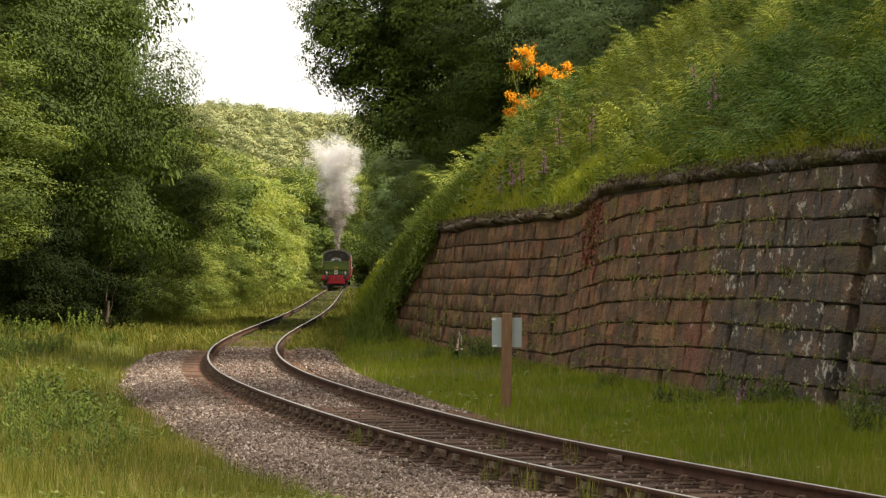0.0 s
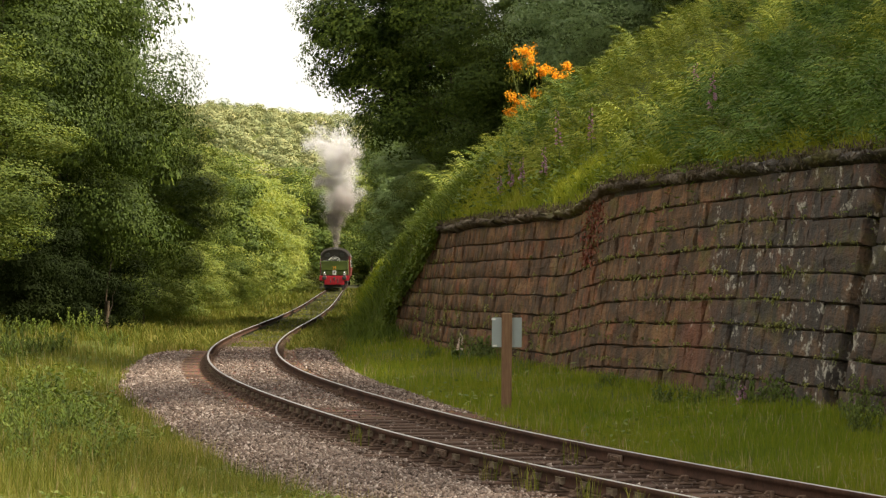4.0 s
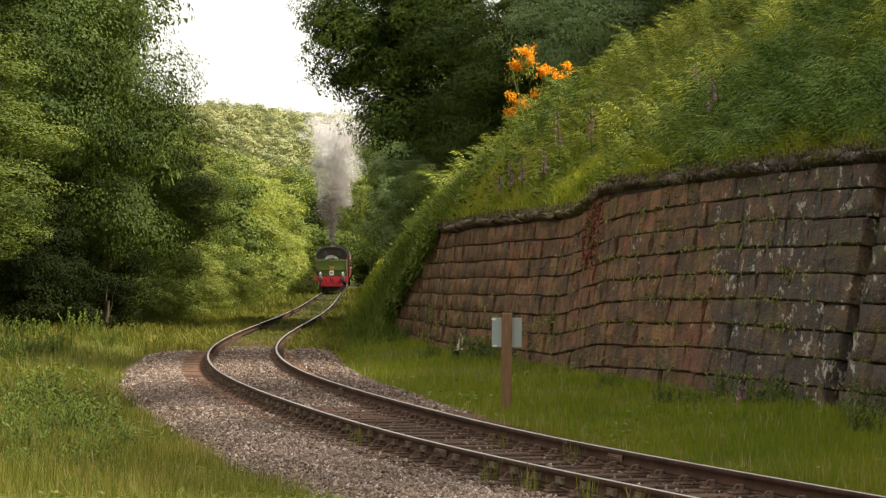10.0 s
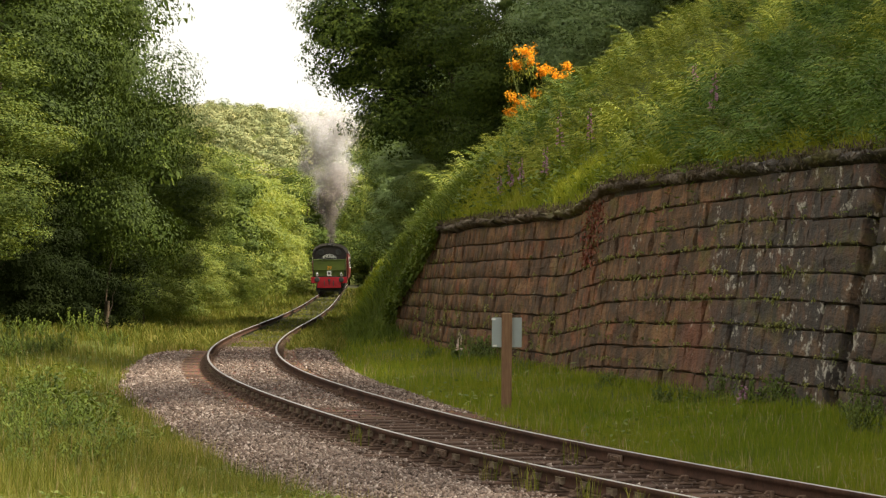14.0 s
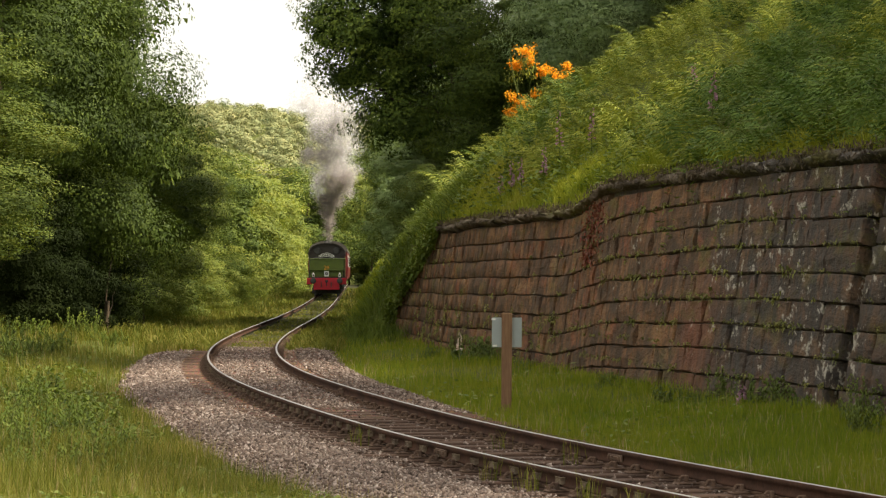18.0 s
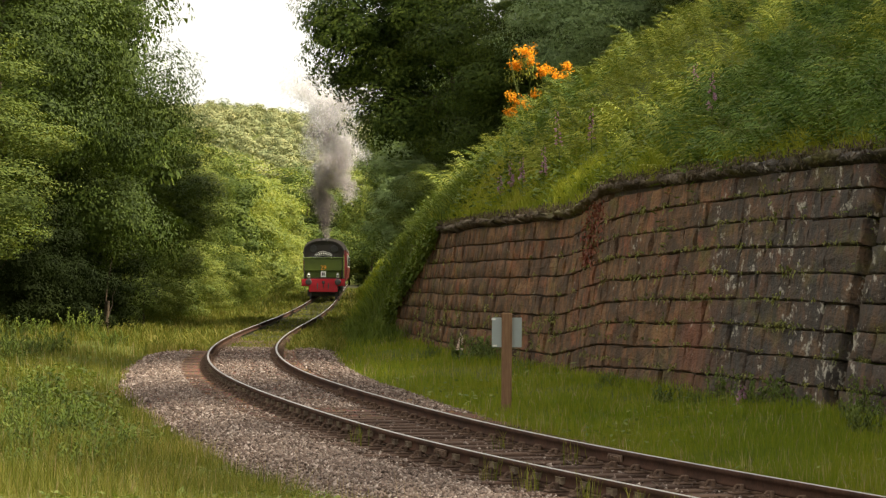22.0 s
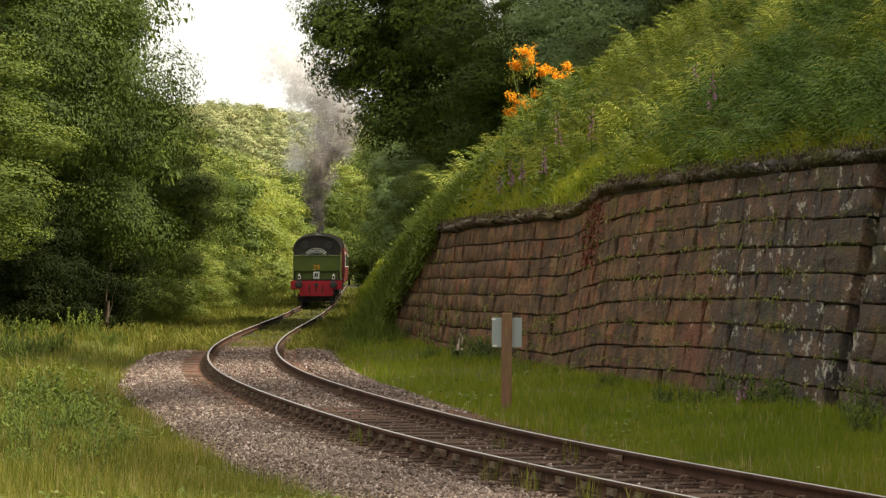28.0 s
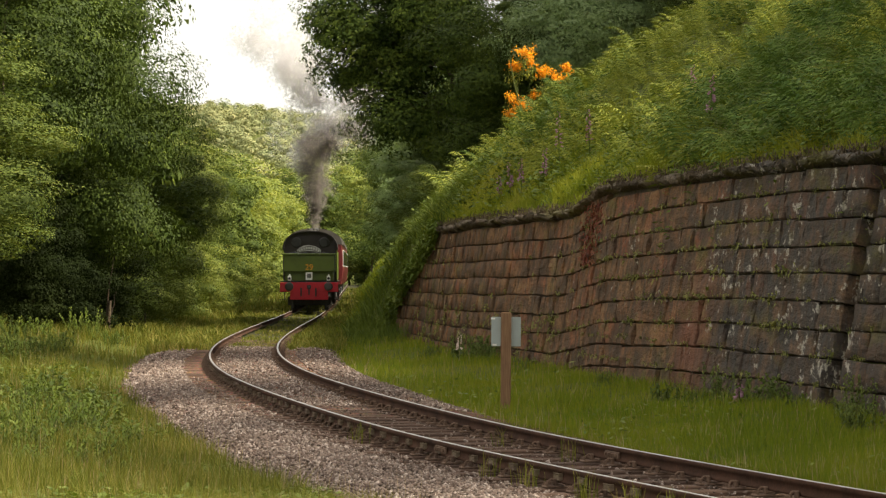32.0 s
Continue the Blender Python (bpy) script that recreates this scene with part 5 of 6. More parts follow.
for i, (x, y, s) in enumerate([(-3.72, 33.2, 1.0), (-3.9, 34.5, 0.9), (-4.6, 35.5, 1.1), (-4.3, 33.8, 1.0), (-3.4, 32.0, 0.8), (-5.0, 37.5, 1.0), (-3.05, 30.4, 0.7),
                               (-4.9, 39.0, 1.1), (-5.5, 42, 0.9), (-4.0, 31.0, 0.8), (-3.3, 28.5, 0.7), (-6.4, 52, 1.0), (-9.4, 78, 1.5),
                               (5.0, 38.5, 0.9), (5.2, 39.6, 1.0), (4.9, 37.2, 0.9), (1.05, 66.5, 1.0), (0.75, 67.2, 0.9), (1.5, 60.5, 0.7), (4.2, 44.2, 0.8), (3.6, 45.5, 0.6), (2.6, 50.5, 0.6),
                               (-0.3, 71.5, 0.9), (-10.6, 92, 1.7), (-11.4, 90, 1.6), (-9.0, 88, 1.4), (-4.2, 36.0, 1.2), (-3.6, 34.8, 1.0), (-4.7, 34.2, 1.1), (-4.4, 37.8, 1.1), (-5.3, 39.6, 1.0), (-3.9, 32.3, 0.8), (-5.8, 45, 1.0), (-6.2, 48, 1.1), (-12.0, 86, 1.6), (-10.0, 91, 1.5),
                               (0.9, 64.5, 1.3), (0.6, 65.6, 1.2), (0.35, 66.4, 1.1), (4.3, 43.3, 1.2), (4.6, 42.0, 1.1), (3.9, 45.0, 1.0), (3.3, 47.0, 0.9)] + NETTLES):
    src = weed_kinds[i % 3]
    m = pose(x, y, ground_at(x, y), 0, 0, 67 * i)
    ob = src if i < 3 else copy_thing(src, m)
    ob.matrix_basis = m
    ob.scale = (s, s, s)
    WEEDS.append(ob)


def build_wall_plants():
    """Tufts, ferns and creeper rooted in the joints."""
    r = np.random.default_rng(91)
    green, red = [], []
    spots = [(r.uniform(40, 84), 1.78 + COURSE * int(r.integers(-4, 4)) + r.uniform(-0.03, 0.03), 0.5) for _ in range(70)]
    spots += [(r.uniform(60, 85), r.uniform(0.0, 1.3), 0.45) for _ in range(130)]
    spots += [(r.uniform(42, 56), 1.036 + COURSE * int(r.integers(0, 3)), 0.6) for _ in range(24)]
    spots += [(r.uniform(39, 60), 1.78 + COURSE * int(r.integers(-5, 4)) + r.uniform(-0.02, 0.02), 0.16) for _ in range(420)]
    for y, z, big in spots:
        if z > float(wall_top(y)) - 0.1:
            continue
        m = wall_axes(y, z + course_drop(y) if z > 1 else z, 0.02)
        for _ in range(int(14 * big) + 4):
            o = m @ Vector((r.normal(0, 0.16 * big + 0.05), -0.03, r.normal(0, 0.08 * big)))
            d = m.to_3x3() @ Vector((r.normal(0, 0.6), -r.uniform(0.3, 1.0), r.normal(0.0, 0.8)))
            green.append(leaf_tris(r, o, d, r.uniform(0.06, 0.13) * (0.3 + big * 0.9), 0.018 + 0.025 * big))
    for _ in range(330):
        y = r.normal(57.6, 0.55)
        z = r.uniform(1.9, 3.05)
        m = wall_axes(y, z, 0.03)
        red.append(leaf_tris(r, m @ Vector((0, -0.02, 0)), m.to_3x3() @ Vector((r.normal(0, 0.6), -0.5, r.normal(-0.2, 0.6))), r.uniform(0.05, 0.10), 0.05))
    ivy = []
    for _ in range(2600):
        z = r.uniform(0.0, 2.9)
        y = 81.8 + (2.7 - z) * 4.3 + abs(r.normal(0, 1.0)) - 0.8
        m = wall_axes(y, z, 0.05)
        o = m @ Vector((r.normal(0, 0.1), -abs(r.normal(0, 0.12)), r.normal(0, 0.1)))
        ivy.append(leaf_tris(r, o, m.to_3x3() @ Vector((r.normal(0, 0.7), -0.5, r.normal(-0.2, 0.7))), r.uniform(0.09, 0.2), 0.1))
    leaf_mesh("wall_ivy", ivy, M_WEED, None)
    tagged(bpy.data.objects["wall_ivy"], "green ivy and nettles over the stepped end of the wall", "ivy", kind="stuff")
    leaf_mesh("wall_plants", green, M_WALL_PLANT, None)
    tagged(bpy.data.objects["wall_plants"], "small ferns and tufts rooted in the wall's joints", "plant", kind="stuff")
    leaf_mesh("wall_creeper", red, M_IVY_RED, None)
    tagged(bpy.data.objects["wall_creeper"], "reddish creeper hanging on the stone wall", "creeper", kind="stuff")


build_wall_plants()


def build_track_tufts():
    """Pale stems beside the near rail."""
    ns, ys = [], []
    for n0, y0, k in [(-0.95, 37.6, 26), (-0.95, 29.9, 30), (-0.98, 28.2, 30), (-1.0, 26.9, 40), (-1.05, 25.6, 40), (0.55, 33.6, 14), (0.5, 36.5, 14), (-0.9, 31.4, 16), (-1.2, 24.6, 40)]:
        ns.append(n0 + rng.normal(0, 0.05, k))
        ys.append(y0 + rng.normal(0, 0.16, k))
    n, y = np.concatenate(ns), np.concatenate(ys)
    p = np.concatenate([np.stack(place(n, y), 1), np.full((len(n), 1), -0.22)], 1)
    blades("track_tufts", p, rng.uniform(0.12, 0.36, len(n)), np.full(len(n), 0.007), 0.5, M_GRASS, "thin yellowish grass stems beside the rail")


build_track_tufts()

# ---- train ----
M_GREEN = painted("locomotive green", (0.095, 0.13, 0.014), 0.42, 0, 0.35, (0.03, 0.035, 0.015))
M_RED = painted("buffer beam red", (0.46, 0.008, 0.022), 0.45, 0, 0.3, (0.12, 0.02, 0.02))
M_BLACK = painted("sooty black", (0.025, 0.023, 0.023), 0.6, 0, 0.5, (0.07, 0.06, 0.055))
M_CAB = painted("brown-black cab paint", (0.03, 0.022, 0.02), 0.7, 0, 0.5, (0.025, 0.02, 0.02))
M_STEEL = painted("dull buffer steel", (0.06, 0.055, 0.053), 0.5, 0.3, 0.4)
M_WHITE = painted("white paint", (0.78, 0.77, 0.72), 0.5, 0, 0.15)
M_YELLOW = painted("orange-yellow numerals", (0.85, 0.36, 0.02), 0.5, 0, 0.05)
M_MAROON = painted("coach maroon", (0.20, 0.028, 0.03), 0.35, 0, 0.2)
M_ROOF = painted("grey-brown coach roof", (0.13, 0.11, 0.10), 0.6, 0, 0.4)
M_COAL = rust_material("coal", (0.008, 0.008, 0.008), (0.03, 0.03, 0.03), 0.5, 0.0)
M_GLASS, _nt, _b = base("dark window glass")
_b.inputs["Base Color"].default_value = (0.02, 0.022, 0.025, 1)
_b.inputs["Roughness"].default_value = 0.2


def arch(half, low, eave, crown, inset=0.0, k=14):
    pts = [(-half + inset, low), (half - inset, low)]
    for i in range(k + 1):
        a = math.pi * i / k
        c, s = math.cos(a), math.sin(a)
        pts.append(((half - inset) * math.copysign(abs(c) ** 0.8, c), eave + (crown - inset - eave) * abs(s) ** 0.9))
    return pts


def wheelset(parent, y, r):
    axle = empty("wheelset")
    axle.parent, axle.location = parent, (0, y, r)
    bm = bmesh.new()
    rod(bm, (-0.78, 0, 0), (0.78, 0, 0), 0.08, 0.08, 10)
    part("axle", bm, M_BLACK, axle)
    for s in (-1, 1):
        bm = bmesh.new()
        lathe(bm, [(r * 0.86, -0.07), (r + 0.028, -0.07), (r + 0.028, -0.04), (r, -0.03), (r * 0.99, 0.07), (r * 0.86, 0.07)],
              Matrix.Translation((s * 0.75, 0, 0)) @ Matrix.Rotation(math.pi / 2 * s, 4, "Y"), 28)
        for i in range(10):
            a = 2 * math.pi * i / 10
            rod(bm, (s * 0.75, 0, 0), (s * 0.75, math.cos(a) * r * 0.88, math.sin(a) * r * 0.88), 0.05, 0.035, 6, False)
        rod(bm, (s * 0.70, 0, 0), (s * 0.83, 0, 0), 0.15, 0.15, 14)
        part("wheel", bm, M_BLACK, axle)
    return axle


def buffer_pair(parent, y, out, z, head):
    for s in (-1, 1):
        bm = bmesh.new()
        rod(bm, (s * 0.865, y, z), (s * 0.865, y + out * 0.28, z), 0.15, 0.10, 14)
        rod(bm, (s * 0.865, y + out * 0.28, z), (s * 0.865, y + out * 0.46, z), 0.075, 0.075, 12)
        b = part("buffer", bm, M_BLACK, parent)
        bm = bmesh.new()
        lathe(bm, [(0.10, 0), (0.19, 0.01), (0.195, 0.03), (0.17, 0.045), (0.08, 0.052)], Matrix.Translation((s * 0.865, y + out * 0.44, z)) @ Matrix.Rotation(-out * math.pi / 2, 4, "X"), 20)
        part("buffer_head", bm, head, b)


def build_locomotive():
    loco = empty("tank_locomotive", "green steam tank locomotive with red buffer beam running bunker first", "locomotive")
    bm = bmesh.new()
    block(bm, -1.12, 1.12, 0.3, 10.6, 1.0, 1.27, 0.01)
    for x in (-0.58, 0.58):
        block(bm, x - 0.02, x + 0.02, 0.1, 10.5, 0.42, 1.0, 0.004)
    part("frame", bm, M_BLACK, loco)
    bm = bmesh.new()
    block(bm, -0.55, 0.55, 2.2, 4.0, 0.28, 1.0, 0.03)
    part("ash_pan", bm, M_BLACK, loco)
    for x in (-0.75, 0.75):
        bm = bmesh.new()
        block(bm, x - 0.05, x + 0.05, 0.25, 0.32, 0.08, 0.9, 0.008)
        part("guard_iron", bm, M_BLACK, loco)
    bm = bmesh.new()
    block(bm, -0.95, 0.95, 0.5, 0.6, 0.22, 0.6, 0.01)
    part("brake_beam", bm, M_BLACK, loco)
    bm = bmesh.new()
    block(bm, -1.29, 1.29, 0.0, 0.06, 0.82, 1.24, 0.012)
    block(bm, -0.84, 0.84, 0.005, 0.05, 0.47, 0.84, 0.012)
    beam = part("buffer_beam", bm, M_RED, loco, "bright red buffer beam")
    bm = bmesh.new()
    block(bm, -0.09, 0.09, -0.04, 0.02, 0.95, 1.12, 0.02)
    rod(bm, (0, -0.02, 1.05), (0, -0.2, 1.0), 0.035, 0.03, 8)
    rod(bm, (0, -0.2, 1.02), (0, -0.16, 0.7), 0.03, 0.03, 8)
    part("coupling_hook", bm, M_BLACK, beam)
    for x in (-0.35, 0.3):
        bm = bmesh.new()
        rod(bm, (x, -0.05, 1.0), (x, -0.1, 0.62), 0.035, 0.03, 8)
        part("brake_hose", bm, M_BLACK, beam)
    buffer_pair(loco, 0.0, -1, 1.06, M_STEEL)
    bm = bmesh.new()
    block(bm, -1.26, 1.26, 0.02, 10.6, 1.27, 1.31, 0.008)
    part("running_plate", bm, M_BLACK, loco)
    # bunker: lower part set back under the wider coal space
    bm = bmesh.new()
    block(bm, -1.06, 1.06, 0.32, 2.2, 1.31, 1.72, 0.02)
    bunker = part("bunker", bm, M_GREEN, loco, "olive-green bunker")
    bm = bmesh.new()
    block(bm, -1.16, 1.16, 0.16, 2.3, 1.70, 2.46, 0.05, 3)
    part("coal_space", bm, M_GREEN, bunker)
    bm = bmesh.new()
    block(bm, -1.2, 1.2, 0.11, 2.3, 2.44, 2.52, 0.025, 2)
    part("bunker_lip", bm, M_GREEN, bunker)
    for x in (-1.1, 1.1):
        bm = bmesh.new()
        rod(bm, (x * 1.03, 0.14, 1.35), (x * 1.03, 0.14, 2.5), 0.018, 0.018, 8)
        part("handrail", bm, M_STEEL, bunker)
    bm = bmesh.new()
    for i in range(60):
        r = random.Random(i)
        bmesh.ops.create_icosphere(bm, subdivisions=1, radius=r.uniform(0.1, 0.2), matrix=Matrix.Translation((r.uniform(-0.9, 0.9), r.uniform(0.5, 1.9), r.uniform(2.36, 2.44))))
    part("coal", bm, M_COAL, loco, "heap of black coal")
    # number, card and headboard
    curve = bpy.data.curves.new("numerals", "FONT")
    curve.body, curve.size, curve.extrude, curve.align_x, curve.align_y = "29", 0.36, 0.006, "CENTER", "CENTER"
    curve.materials.append(M_YELLOW)
    num = new("numerals", curve)
    num.parent, num.matrix_basis = loco, pose(0, 0.152, 1.9, 90, 0, 0)
    num["label"] = "orange-yellow number on the bunker"
    bm = bmesh.new()
    block(bm, -0.15, 0.15, 0.06, 0.075, 1.34, 1.69, 0.004)
    card = part("route_card", bm, M_WHITE, loco, "white card with dark figures")
    for x in (-0.045, 0.045):
        bm = bmesh.new()
        block(bm, x - 0.035, x + 0.035, 0.052, 0.058, 1.43, 1.62, 0.001)
        part("bar", bm, M_BLACK, card)
    board = None
    for name, mat, grow, y in (("headboard", M_WHITE, 0.0, 0.06), ("headboard_face", M_BLACK, 0.025, 0.052)):
        pts = []
        for i in range(15):
            a = math.radians(68 - i * (136 - 0) / 14 + 0) * 0.62
            pts.append((math.sin(a) * 0.78 * (1 - grow * 0.7), 2.02 + math.cos(a) * (0.86 - grow)))
        for i in range(15):
            a = math.radians(-68 + i * 136 / 14) * 0.62
            pts.append((math.sin(a) * 0.7 * (1 - grow * 1.6), 2.02 + math.cos(a) * (0.62 + grow)))
        bm = bmesh.new()
        outline(bm, pts, y, y + 0.02)
        ob = part(name, bm, mat, board or loco, "arched black headboard with a white edge" if board is None else "")
        board = board or ob
    for i in range(9):
        a = math.radians(-34 + i * 8.5)
        bm = bmesh.new()
        block(bm, -0.028, 0.028, 0.042, 0.05, -0.05, 0.05, 0.002, m=Matrix.Translation((math.sin(a) * 0.74, 0, 2.02 + math.cos(a) * 0.74)) @ Matrix.Rotation(a, 4, "Y"))
        part("bar", bm, M_WHITE, board)
    for x in (-0.86, 0.86):
        bm = bmesh.new()
        block(bm, x - 0.08, x + 0.08, 0.02, 0.18, 1.31, 1.52, 0.02)
        rod(bm, (x, 0.1, 1.52), (x, 0.1, 1.6), 0.05, 0.03, 10)
        lamp = part("headlamp", bm, M_WHITE, loco, "white-painted oil lamp")
        bm = bmesh.new()
        rod(bm, (x, 0.025, 1.42), (x, -0.01, 1.42), 0.055, 0.055, 12)
        part("lamp_lens", bm, M_GLASS, lamp)
    # cab
    bm = bmesh.new()
    outline(bm, arch(1.17, 1.31, 2.74, 3.5), 2.2, 2.26)
    cab = part("cab_back", bm, M_CAB, loco, "dark arched cab back")
    for x in (-0.62, 0.62):
        bm = bmesh.new()
        lathe(bm, [(0.18, 0), (0.235, 0.0), (0.235, 0.03), (0.18, 0.03)], Matrix.Translation((x, 2.2, 3.02)) @ Matrix.Rotation(math.pi / 2, 4, "X"), 20)
        part("window_rim", bm, M_BLACK, cab)
        bm = bmesh.new()
        rod(bm, (x, 2.196, 3.02), (x, 2.185, 3.02), 0.185, 0.185, 20)
        part("window_pane", bm, M_GLASS, cab)
    for s in (-1, 1):
        bm = bmesh.new()
        block(bm, s * 1.17 - 0.03, s * 1.17 + 0.03, 2.26, 2.9, 1.31, 2.74, 0.01)
        block(bm, s * 1.17 - 0.03, s * 1.17 + 0.03, 2.9, 3.6, 1.31, 2.05, 0.01)
        block(bm, s * 1.17 - 0.03, s * 1.17 + 0.03, 3.6, 4.3, 1.31, 2.74, 0.01)
        part("cab_side", bm, M_GREEN, loco)
    bm = bmesh.new()
    top = [(1.24 * math.copysign(abs(math.cos(a)) ** 0.8, math.cos(a)), 2.72 + 0.82 * math.sin(a) ** 0.9) for a in [math.pi * i / 16 for i in range(17)]]
    inner = [(x * 0.955, z - 0.045) for x, z in reversed(top)]
    outline(bm, top + inner, 2.08, 4.5)
    part("cab_roof", bm, M_CAB, loco)
    # boiler, tanks and fittings
    bm = bmesh.new()
    rod(bm, (0, 4.3, 2.2), (0, 9.0, 2.2), 0.70, 0.68, 26)
    part("boiler", bm, M_GREEN, loco)
    bm = bmesh.new()
    rod(bm, (0, 8.9, 2.15), (0, 10.2, 2.15), 0.74, 0.74, 26)
    part("smokebox", bm, M_BLACK, loco)
    for s in (-1, 1):
        bm = bmesh.new()
        block(bm, min(s * 0.72, s * 1.2), max(s * 0.72, s * 1.2), 4.3, 8.7, 1.33, 2.62, 0.04, 2)
        part("side_tank", bm, M_GREEN, loco)
    bm = bmesh.new()
    lathe(bm, [(0.3, 0), (0.3, 0.5), (0.26, 0.68), (0.16, 0.8), (0.05, 0.84)], Matrix.Translation((0, 6.3, 2.85)), 18)
    part("dome", bm, M_CAB, loco, "dark dome")
    bm = bmesh.new()
    for x in (-0.12, 0.12):
        rod(bm, (x, 4.8, 2.85), (x, 4.8, 3.68), 0.07, 0.05, 10)
    block(bm, -0.22, 0.22, 4.7, 4.9, 3.52, 3.6, 0.02)
    part("safety_valve", bm, M_STEEL, loco)
    bm = bmesh.new()
    lathe(bm, [(0.32, 0), (0.24, 0.12), (0.21, 0.7), (0.25, 0.8), (0.27, 0.88), (0.2, 0.9)], Matrix.Translation((0, 9.5, 2.85)), 20)
    part("chimney", bm, M_BLACK, loco)
    for s in (-1, 1):
        bm = bmesh.new()
        for z in (0.45, 0.8):
            block(bm, s * 1.2 - 0.14, s * 1.2 + 0.14, 0.9, 1.3, z, z + 0.03, 0.004)
        block(bm, s * 1.1 - 0.02, s * 1.1 + 0.02, 0.95, 1.25, 0.45, 1.28, 0.004)
        part("step", bm, M_BLACK, loco)
    return loco, [(wheelset(loco, y, r), y, r) for y, r in ((1.5, 0.52), (4.4, 0.69), (6.6, 0.69), (8.8, 0.69))]


def build_coach():
    coach = empty("railway_coach", "maroon railway passenger coach with grey roof", "railway coach", group="coaches of the train")
    side = [(-1.30, 1.1), (-1.37, 1.7), (-1.37, 2.3), (-1.30, 3.0)]
    bm = bmesh.new()
    outline(bm, side + [(-x, z) for x, z in reversed(side)], 0.0, 19.4)
    part("body", bm, M_MAROON, coach)
    bm = bmesh.new()
    top = [(1.34 * math.cos(math.pi * i / 14), 3.0 + 0.78 * math.sin(math.pi * i / 14) ** 0.85) for i in range(15)]
    outline(bm, top, -0.05, 19.45)
    part("roof", bm, M_ROOF, coach)
    for s in (-1, 1):
        for i in range(10):
            y = 1.5 + i * 1.75
            bm = bmesh.new()
            block(bm, s * 1.372 - 0.02, s * 1.372 + 0.02, y - 0.05, y + 1.25, 1.95, 2.75, 0.03)
            w = part("window", bm, M_WHITE, coach, "cream window surround")
            bm = bmesh.new()
            block(bm, s * 1.385 - 0.015, s * 1.385 + 0.015, y, y + 1.2, 2.0, 2.7, 0.005)
            part("pane", bm, M_GLASS, w)
    for y in (-0.25, 19.4):
        bm = bmesh.new()
        block(bm, -0.5, 0.5, y, y + 0.25, 1.15, 3.2, 0.08)
        part("gangway", bm, M_BLACK, coach)
    bm = bmesh.new()
    block(bm, -1.15, 1.15, 0.1, 19.3, 0.9, 1.12, 0.02)
    part("underframe", bm, M_BLACK, coach)
    for yb in (3.0, 16.4):
        bm = bmesh.new()
        for s in (-1, 1):
            block(bm, s * 1.0 - 0.06, s * 1.0 + 0.06, yb - 1.9, yb + 1.9, 0.45, 0.75, 0.03)
        part("bogie", bm, M_BLACK, coach)
        for dy in (-1.3, 1.3):
            wheelset(coach, yb + dy, 0.46)
    buffer_pair(coach, 0.0, -1, 1.06, M_STEEL)
    return coach


locomotive, LOCO_WHEELS = build_locomotive()
first_coach = build_coach()
COACHES = [first_coach] + [copy_thing(first_coach, Matrix.Identity(4)) for _ in range(2)]


# ---- smoke ----
scene.cycles.transparent_max_bounces = 128


def smoke_material(name, colour, alpha):
    m = bpy.data.materials.new(name)
    m.use_nodes = True
    nt = m.node_tree
    nt.nodes.clear()
    out = nt.nodes.new("ShaderNodeOutputMaterial")
    dif, tra, clear = nt.nodes.new("ShaderNodeBsdfDiffuse"), nt.nodes.new("ShaderNodeBsdfTranslucent"), nt.nodes.new("ShaderNodeBsdfTransparent")
    a, b = nt.nodes.new("ShaderNodeMixShader"), nt.nodes.new("ShaderNodeMixShader")
    n1 = noise_tex(nt, object_co(nt), 0.9, 4)
    c = ramp(nt, n1, [(0.3, tuple(0.8 * v for v in colour)), (0.7, colour)])
    put_in(nt, c, dif.inputs[0])
    put_in(nt, c, tra.inputs[0])
    a.inputs[0].default_value = 0.5
    nt.links.new(dif.outputs[0], a.inputs[1])
    nt.links.new(tra.outputs[0], a.inputs[2])
    put_in(nt, calc(nt, "MULTIPLY", ramp(nt, n1, [(0.32, (0.45, 0.45, 0.45)), (0.62, (1, 1, 1))]), alpha), b.inputs[0])
    nt.links.new(clear.outputs[0], b.inputs[1])
    nt.links.new(a.outputs[0], b.inputs[2])
    nt.links.new(b.outputs[0], out.inputs[0])
    return m


M_SMOKE = [smoke_material("dark brown smoke", (0.40, 0.35, 0.325), 0.27), smoke_material("grey smoke", (0.60, 0.55, 0.54), 0.25),
           smoke_material("pale grey smoke", (0.86, 0.83, 0.84), 0.19), smoke_material("thin white steam", (0.97, 0.97, 0.97), 0.10)]


def puff_mesh(name, radius, flecks, size, material, seed, tall=1.0):
    """A drift of small soft flecks, dense in the middle and thin at the rim, in billows."""
    r = np.random.default_rng(seed)
    lob = r.normal(0, 0.45, (9, 3)) * radius
    k = r.integers(0, 9, flecks)
    p = lob[k] + r.normal(0, 0.28, (flecks, 3)) * radius
    p[:, 2] *= tall
    n = r.normal(0, 1, (flecks, 3))
    n /= np.linalg.norm(n, axis=1)[:, None]
    t = np.cross(n, r.normal(0, 1, (flecks, 3)))
    t /= np.linalg.norm(t, axis=1)[:, None]
    b = np.cross(n, t)
    s = (size * r.uniform(0.6, 1.3, flecks))[:, None] * 0.6
    ring = [p + (t * math.cos(a) + b * math.sin(a)) * s for a in (0, 2.1, 4.2)]
    v = np.stack(ring, 1).reshape(-1, 3)
    return sheet(name, v, np.arange(len(v)).reshape(-1, 3), material)


smoke = empty("smoke_plume", "tall billowing plume of brown-grey smoke above the chimney", "smoke")
PUFFS = []


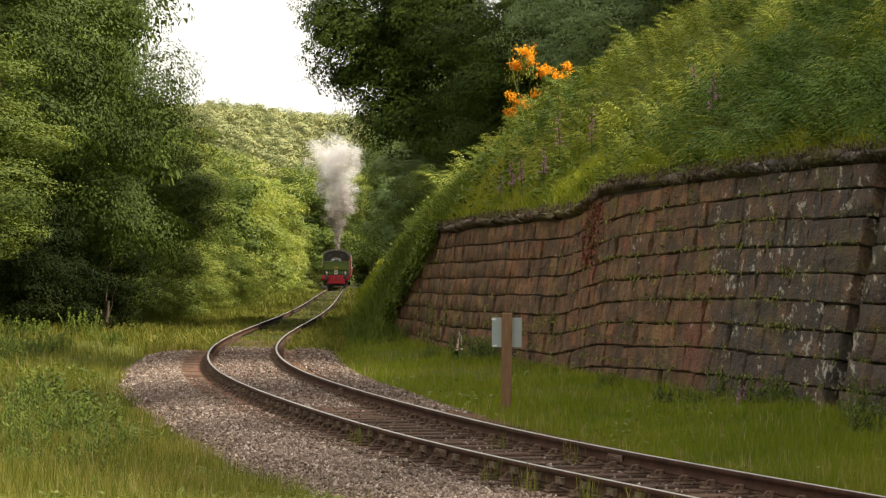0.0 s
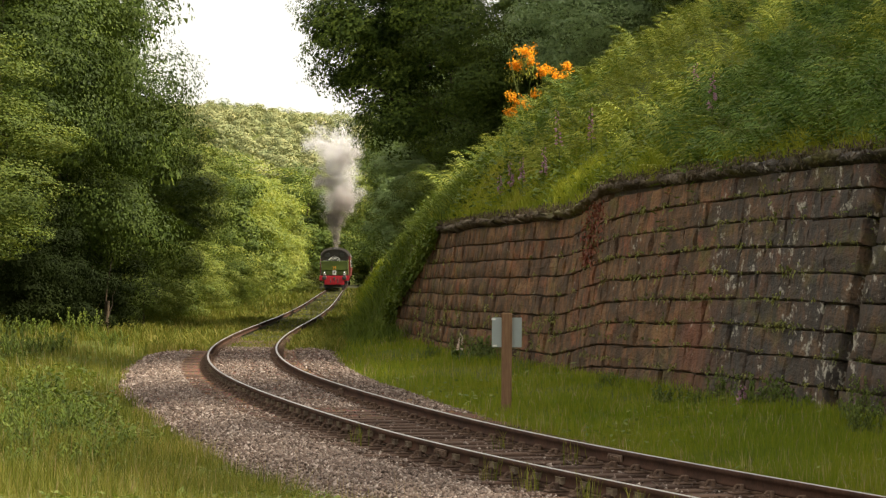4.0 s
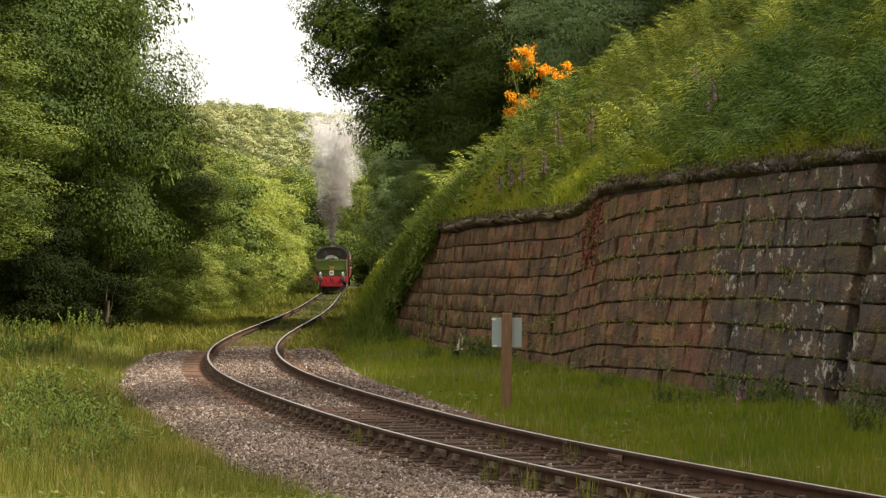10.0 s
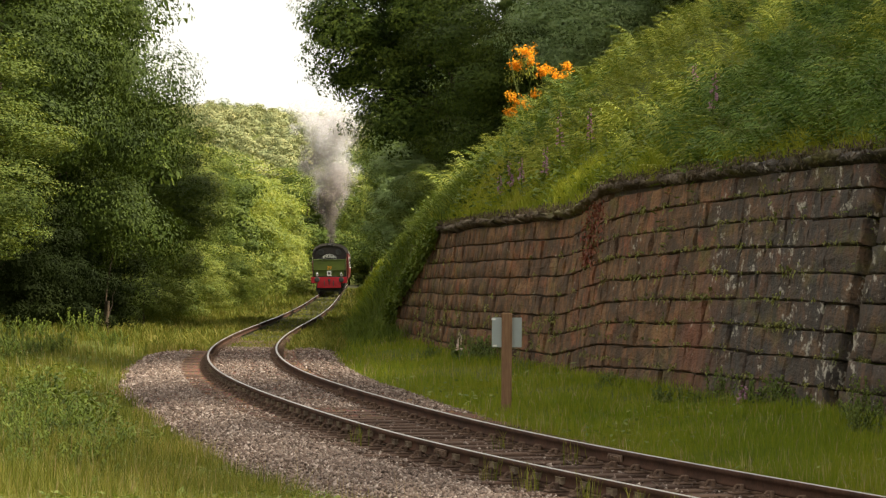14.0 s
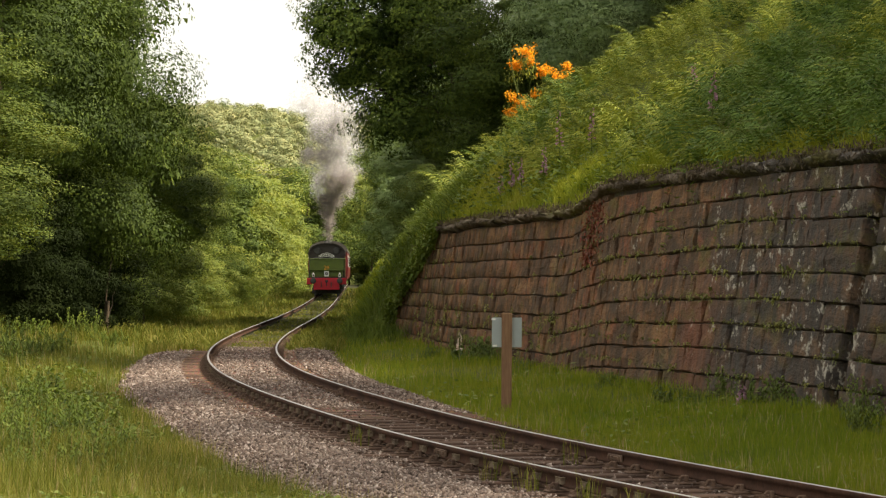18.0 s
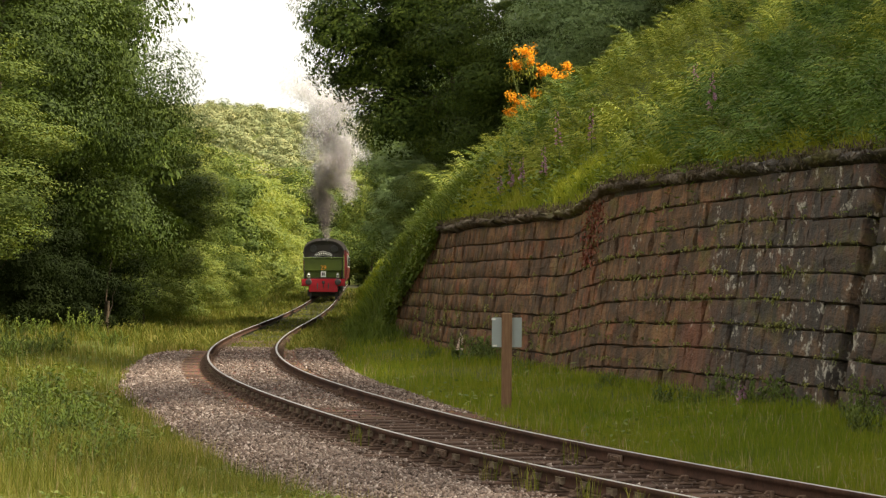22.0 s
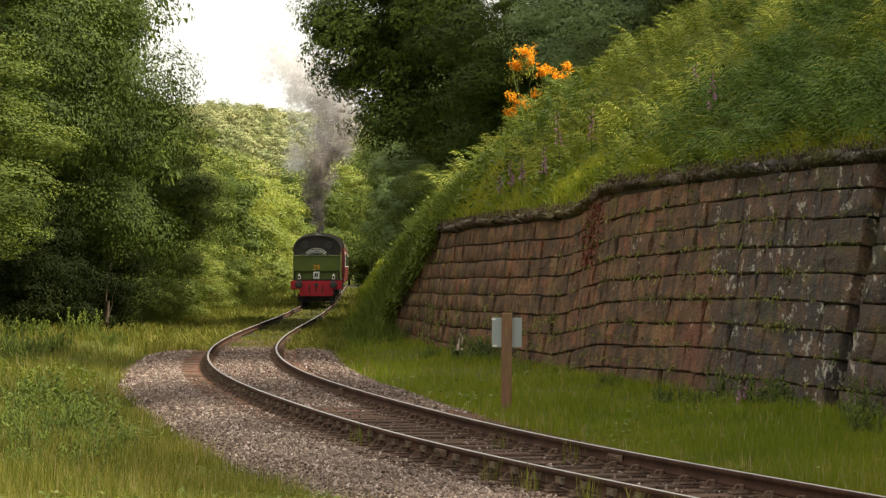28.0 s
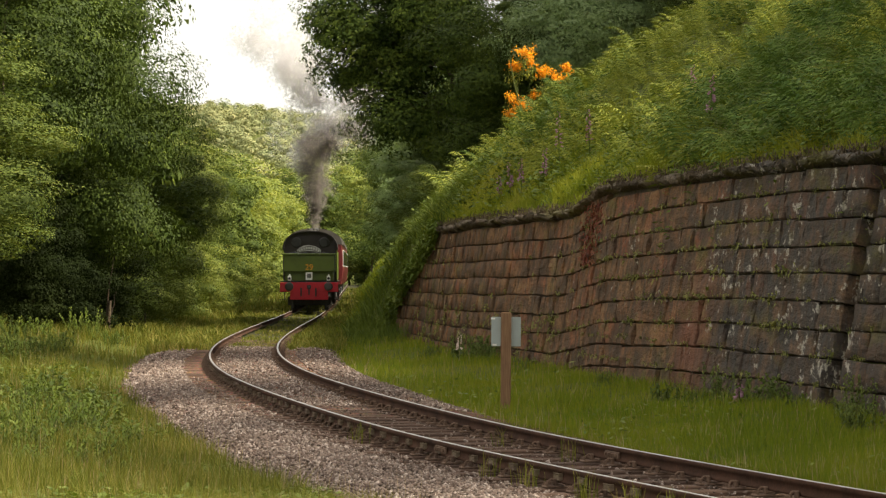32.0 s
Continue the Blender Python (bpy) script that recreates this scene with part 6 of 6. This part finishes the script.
def build_smoke():
    r = np.random.default_rng(17)
    rows = []
    for i in range(7):                 # dense stem over the chimney
        h = 0.2 + i * 0.42
        rows.append((r.normal(0, 0.04), 0, h, 0.2 + 0.085 * i, 320 + 90 * i, 0.15 + 0.02 * i, 0))
    for i in range(8):                 # brown-grey heart
        rows.append((r.normal(0.1, 0.35), r.normal(0, 0.3), 2.9 + i * 0.75, 0.85 + 0.07 * i, 1050, 0.27, 1 if i > 1 else 0))
    for i in range(10):                # grey and pale billows with firm edges
        a = 2.4 * i
        rows.append((0.1 + (0.6 + 0.09 * i) * math.cos(a), (0.6 + 0.09 * i) * math.sin(a), 3.6 + i * 0.6, 0.95 + 0.08 * (i % 3), 1300, 0.27, 2 if i % 2 else 1))
    for i in range(5):                 # thinning top
        rows.append((r.normal(0.1, 0.6), r.normal(0, 0.6), 8.0 + i * 0.5, 1.35, 900, 0.34, 2))
    for i in range(4):                 # thin steam at the edges
        rows.append((r.normal(0, 1.2), r.normal(0, 0.6), 5.5 + i * 1.3, 1.7, 700, 0.40, 3))
    for i, (x, y, z, rad, k, size, mat) in enumerate(rows):
        ob = puff_mesh("puff", rad * (0.92 if z > 2.5 else 1), int(k * 1.05), size * 0.85, M_SMOKE[mat], 900 + i, 1.15 if z < 3 else 0.95)
        ob.parent, ob.location = smoke, (x, y, z)
        tagged(ob, kind="stuff")
        PUFFS.append((ob, x, y, z, rad, float(r.uniform(0, 6.28)), mat < 2))


build_smoke()


# ---- what moves ----
SPEED = 4.9


def train_head(t):
    """How far ahead of the camera the buffer beam stands at t."""
    return 144.3 + SPEED * (31.5 - t)


def on_track(t, back):
    y = train_head(t) + back
    x, yy = (float(v) for v in place(0.0, y))
    return pose(x, yy, 0, 0, 0, math.degrees(math.atan(-float(slope(y)))))


def motions():
    times = [i * 2.0 for i in range(17)]
    walk(locomotive, [(t, on_track(t, 0)) for t in times])
    for i, c in enumerate(COACHES):
        walk(c, [(t, on_track(t, 11.2 + 20.3 * i)) for t in times])
    for axle, y, r in LOCO_WHEELS:
        step = SPEED / r * 0.2
        walk(axle, [(0.2 * i, Matrix.Translation((0, y, r)) @ Matrix.Rotation(step * i, 4, "X")) for i in range(161)])
    walk(smoke, [(t, on_track(t, 9.5) @ pose(0, 0, 3.72)) for t in times])
    for j, (ob, x, y, z, rad, ph, heart) in enumerate(PUFFS):
        rows = []
        rate = 26.0 if z > 2.5 else 38.0
        for i in range(22):
            t = min(1.525 * i, SECONDS)
            late = max(0.0, (t - 21) / 11)
            wide = (1.1 - 0.35 * late) if heart else (1.1 + 0.5 * late)
            bob = 0.25 * math.sin(t * 1.3 + ph) * min(1, z / 3)
            lean = 0.28 * math.sin(0.42 * t + 1.0 - 0.32 * z) * min(1, z / 4)
            moved_off = heart and j % 2 and j > 6                   # half the dark puffs go behind the oak, to thin the plume in the camera's view
            carried = late * (0.3 * (z - 1.5) + 0.05 * z * z) if moved_off else 0.0
            drift = -0.03 * late * z + carried + lean + 0.25 * math.sin(t * 0.6 + ph) * min(1, z / 4)
            lift = 1 + (0.4 if moved_off else -0.05) * late * min(1, z / 4)
            rows.append((t, pose(x * wide + drift, y * wide, z * lift + bob, -rate * t + math.degrees(ph), 0, 8 * math.sin(t * 0.5 + ph))))
        walk(ob, rows)
    for ob, size, ph in SWAYING:
        rows = []
        for i in range(17):
            t = 2.0 * i
            rows.append((t, pose(0, 0, 0, size * 0.5 * math.sin(1.1 * t + ph), size * math.sin(0.83 * t + 1.7 * ph) + 0.4 * size * math.sin(2.3 * t), 0)))
        walk(ob, rows)
    for i, ob in enumerate(FOXGLOVES + WEEDS):
        m = ob.matrix_basis.copy()
        place_m = Matrix.LocRotScale(m.translation, m.to_quaternion(), None)
        walk(ob, [(1.6 * k, place_m @ pose(0, 0, 0, 1.3 * math.sin(2.1 * k + i), 1.8 * math.sin(1.7 * k + 2 * i), 0)) for k in range(21)])


motions()
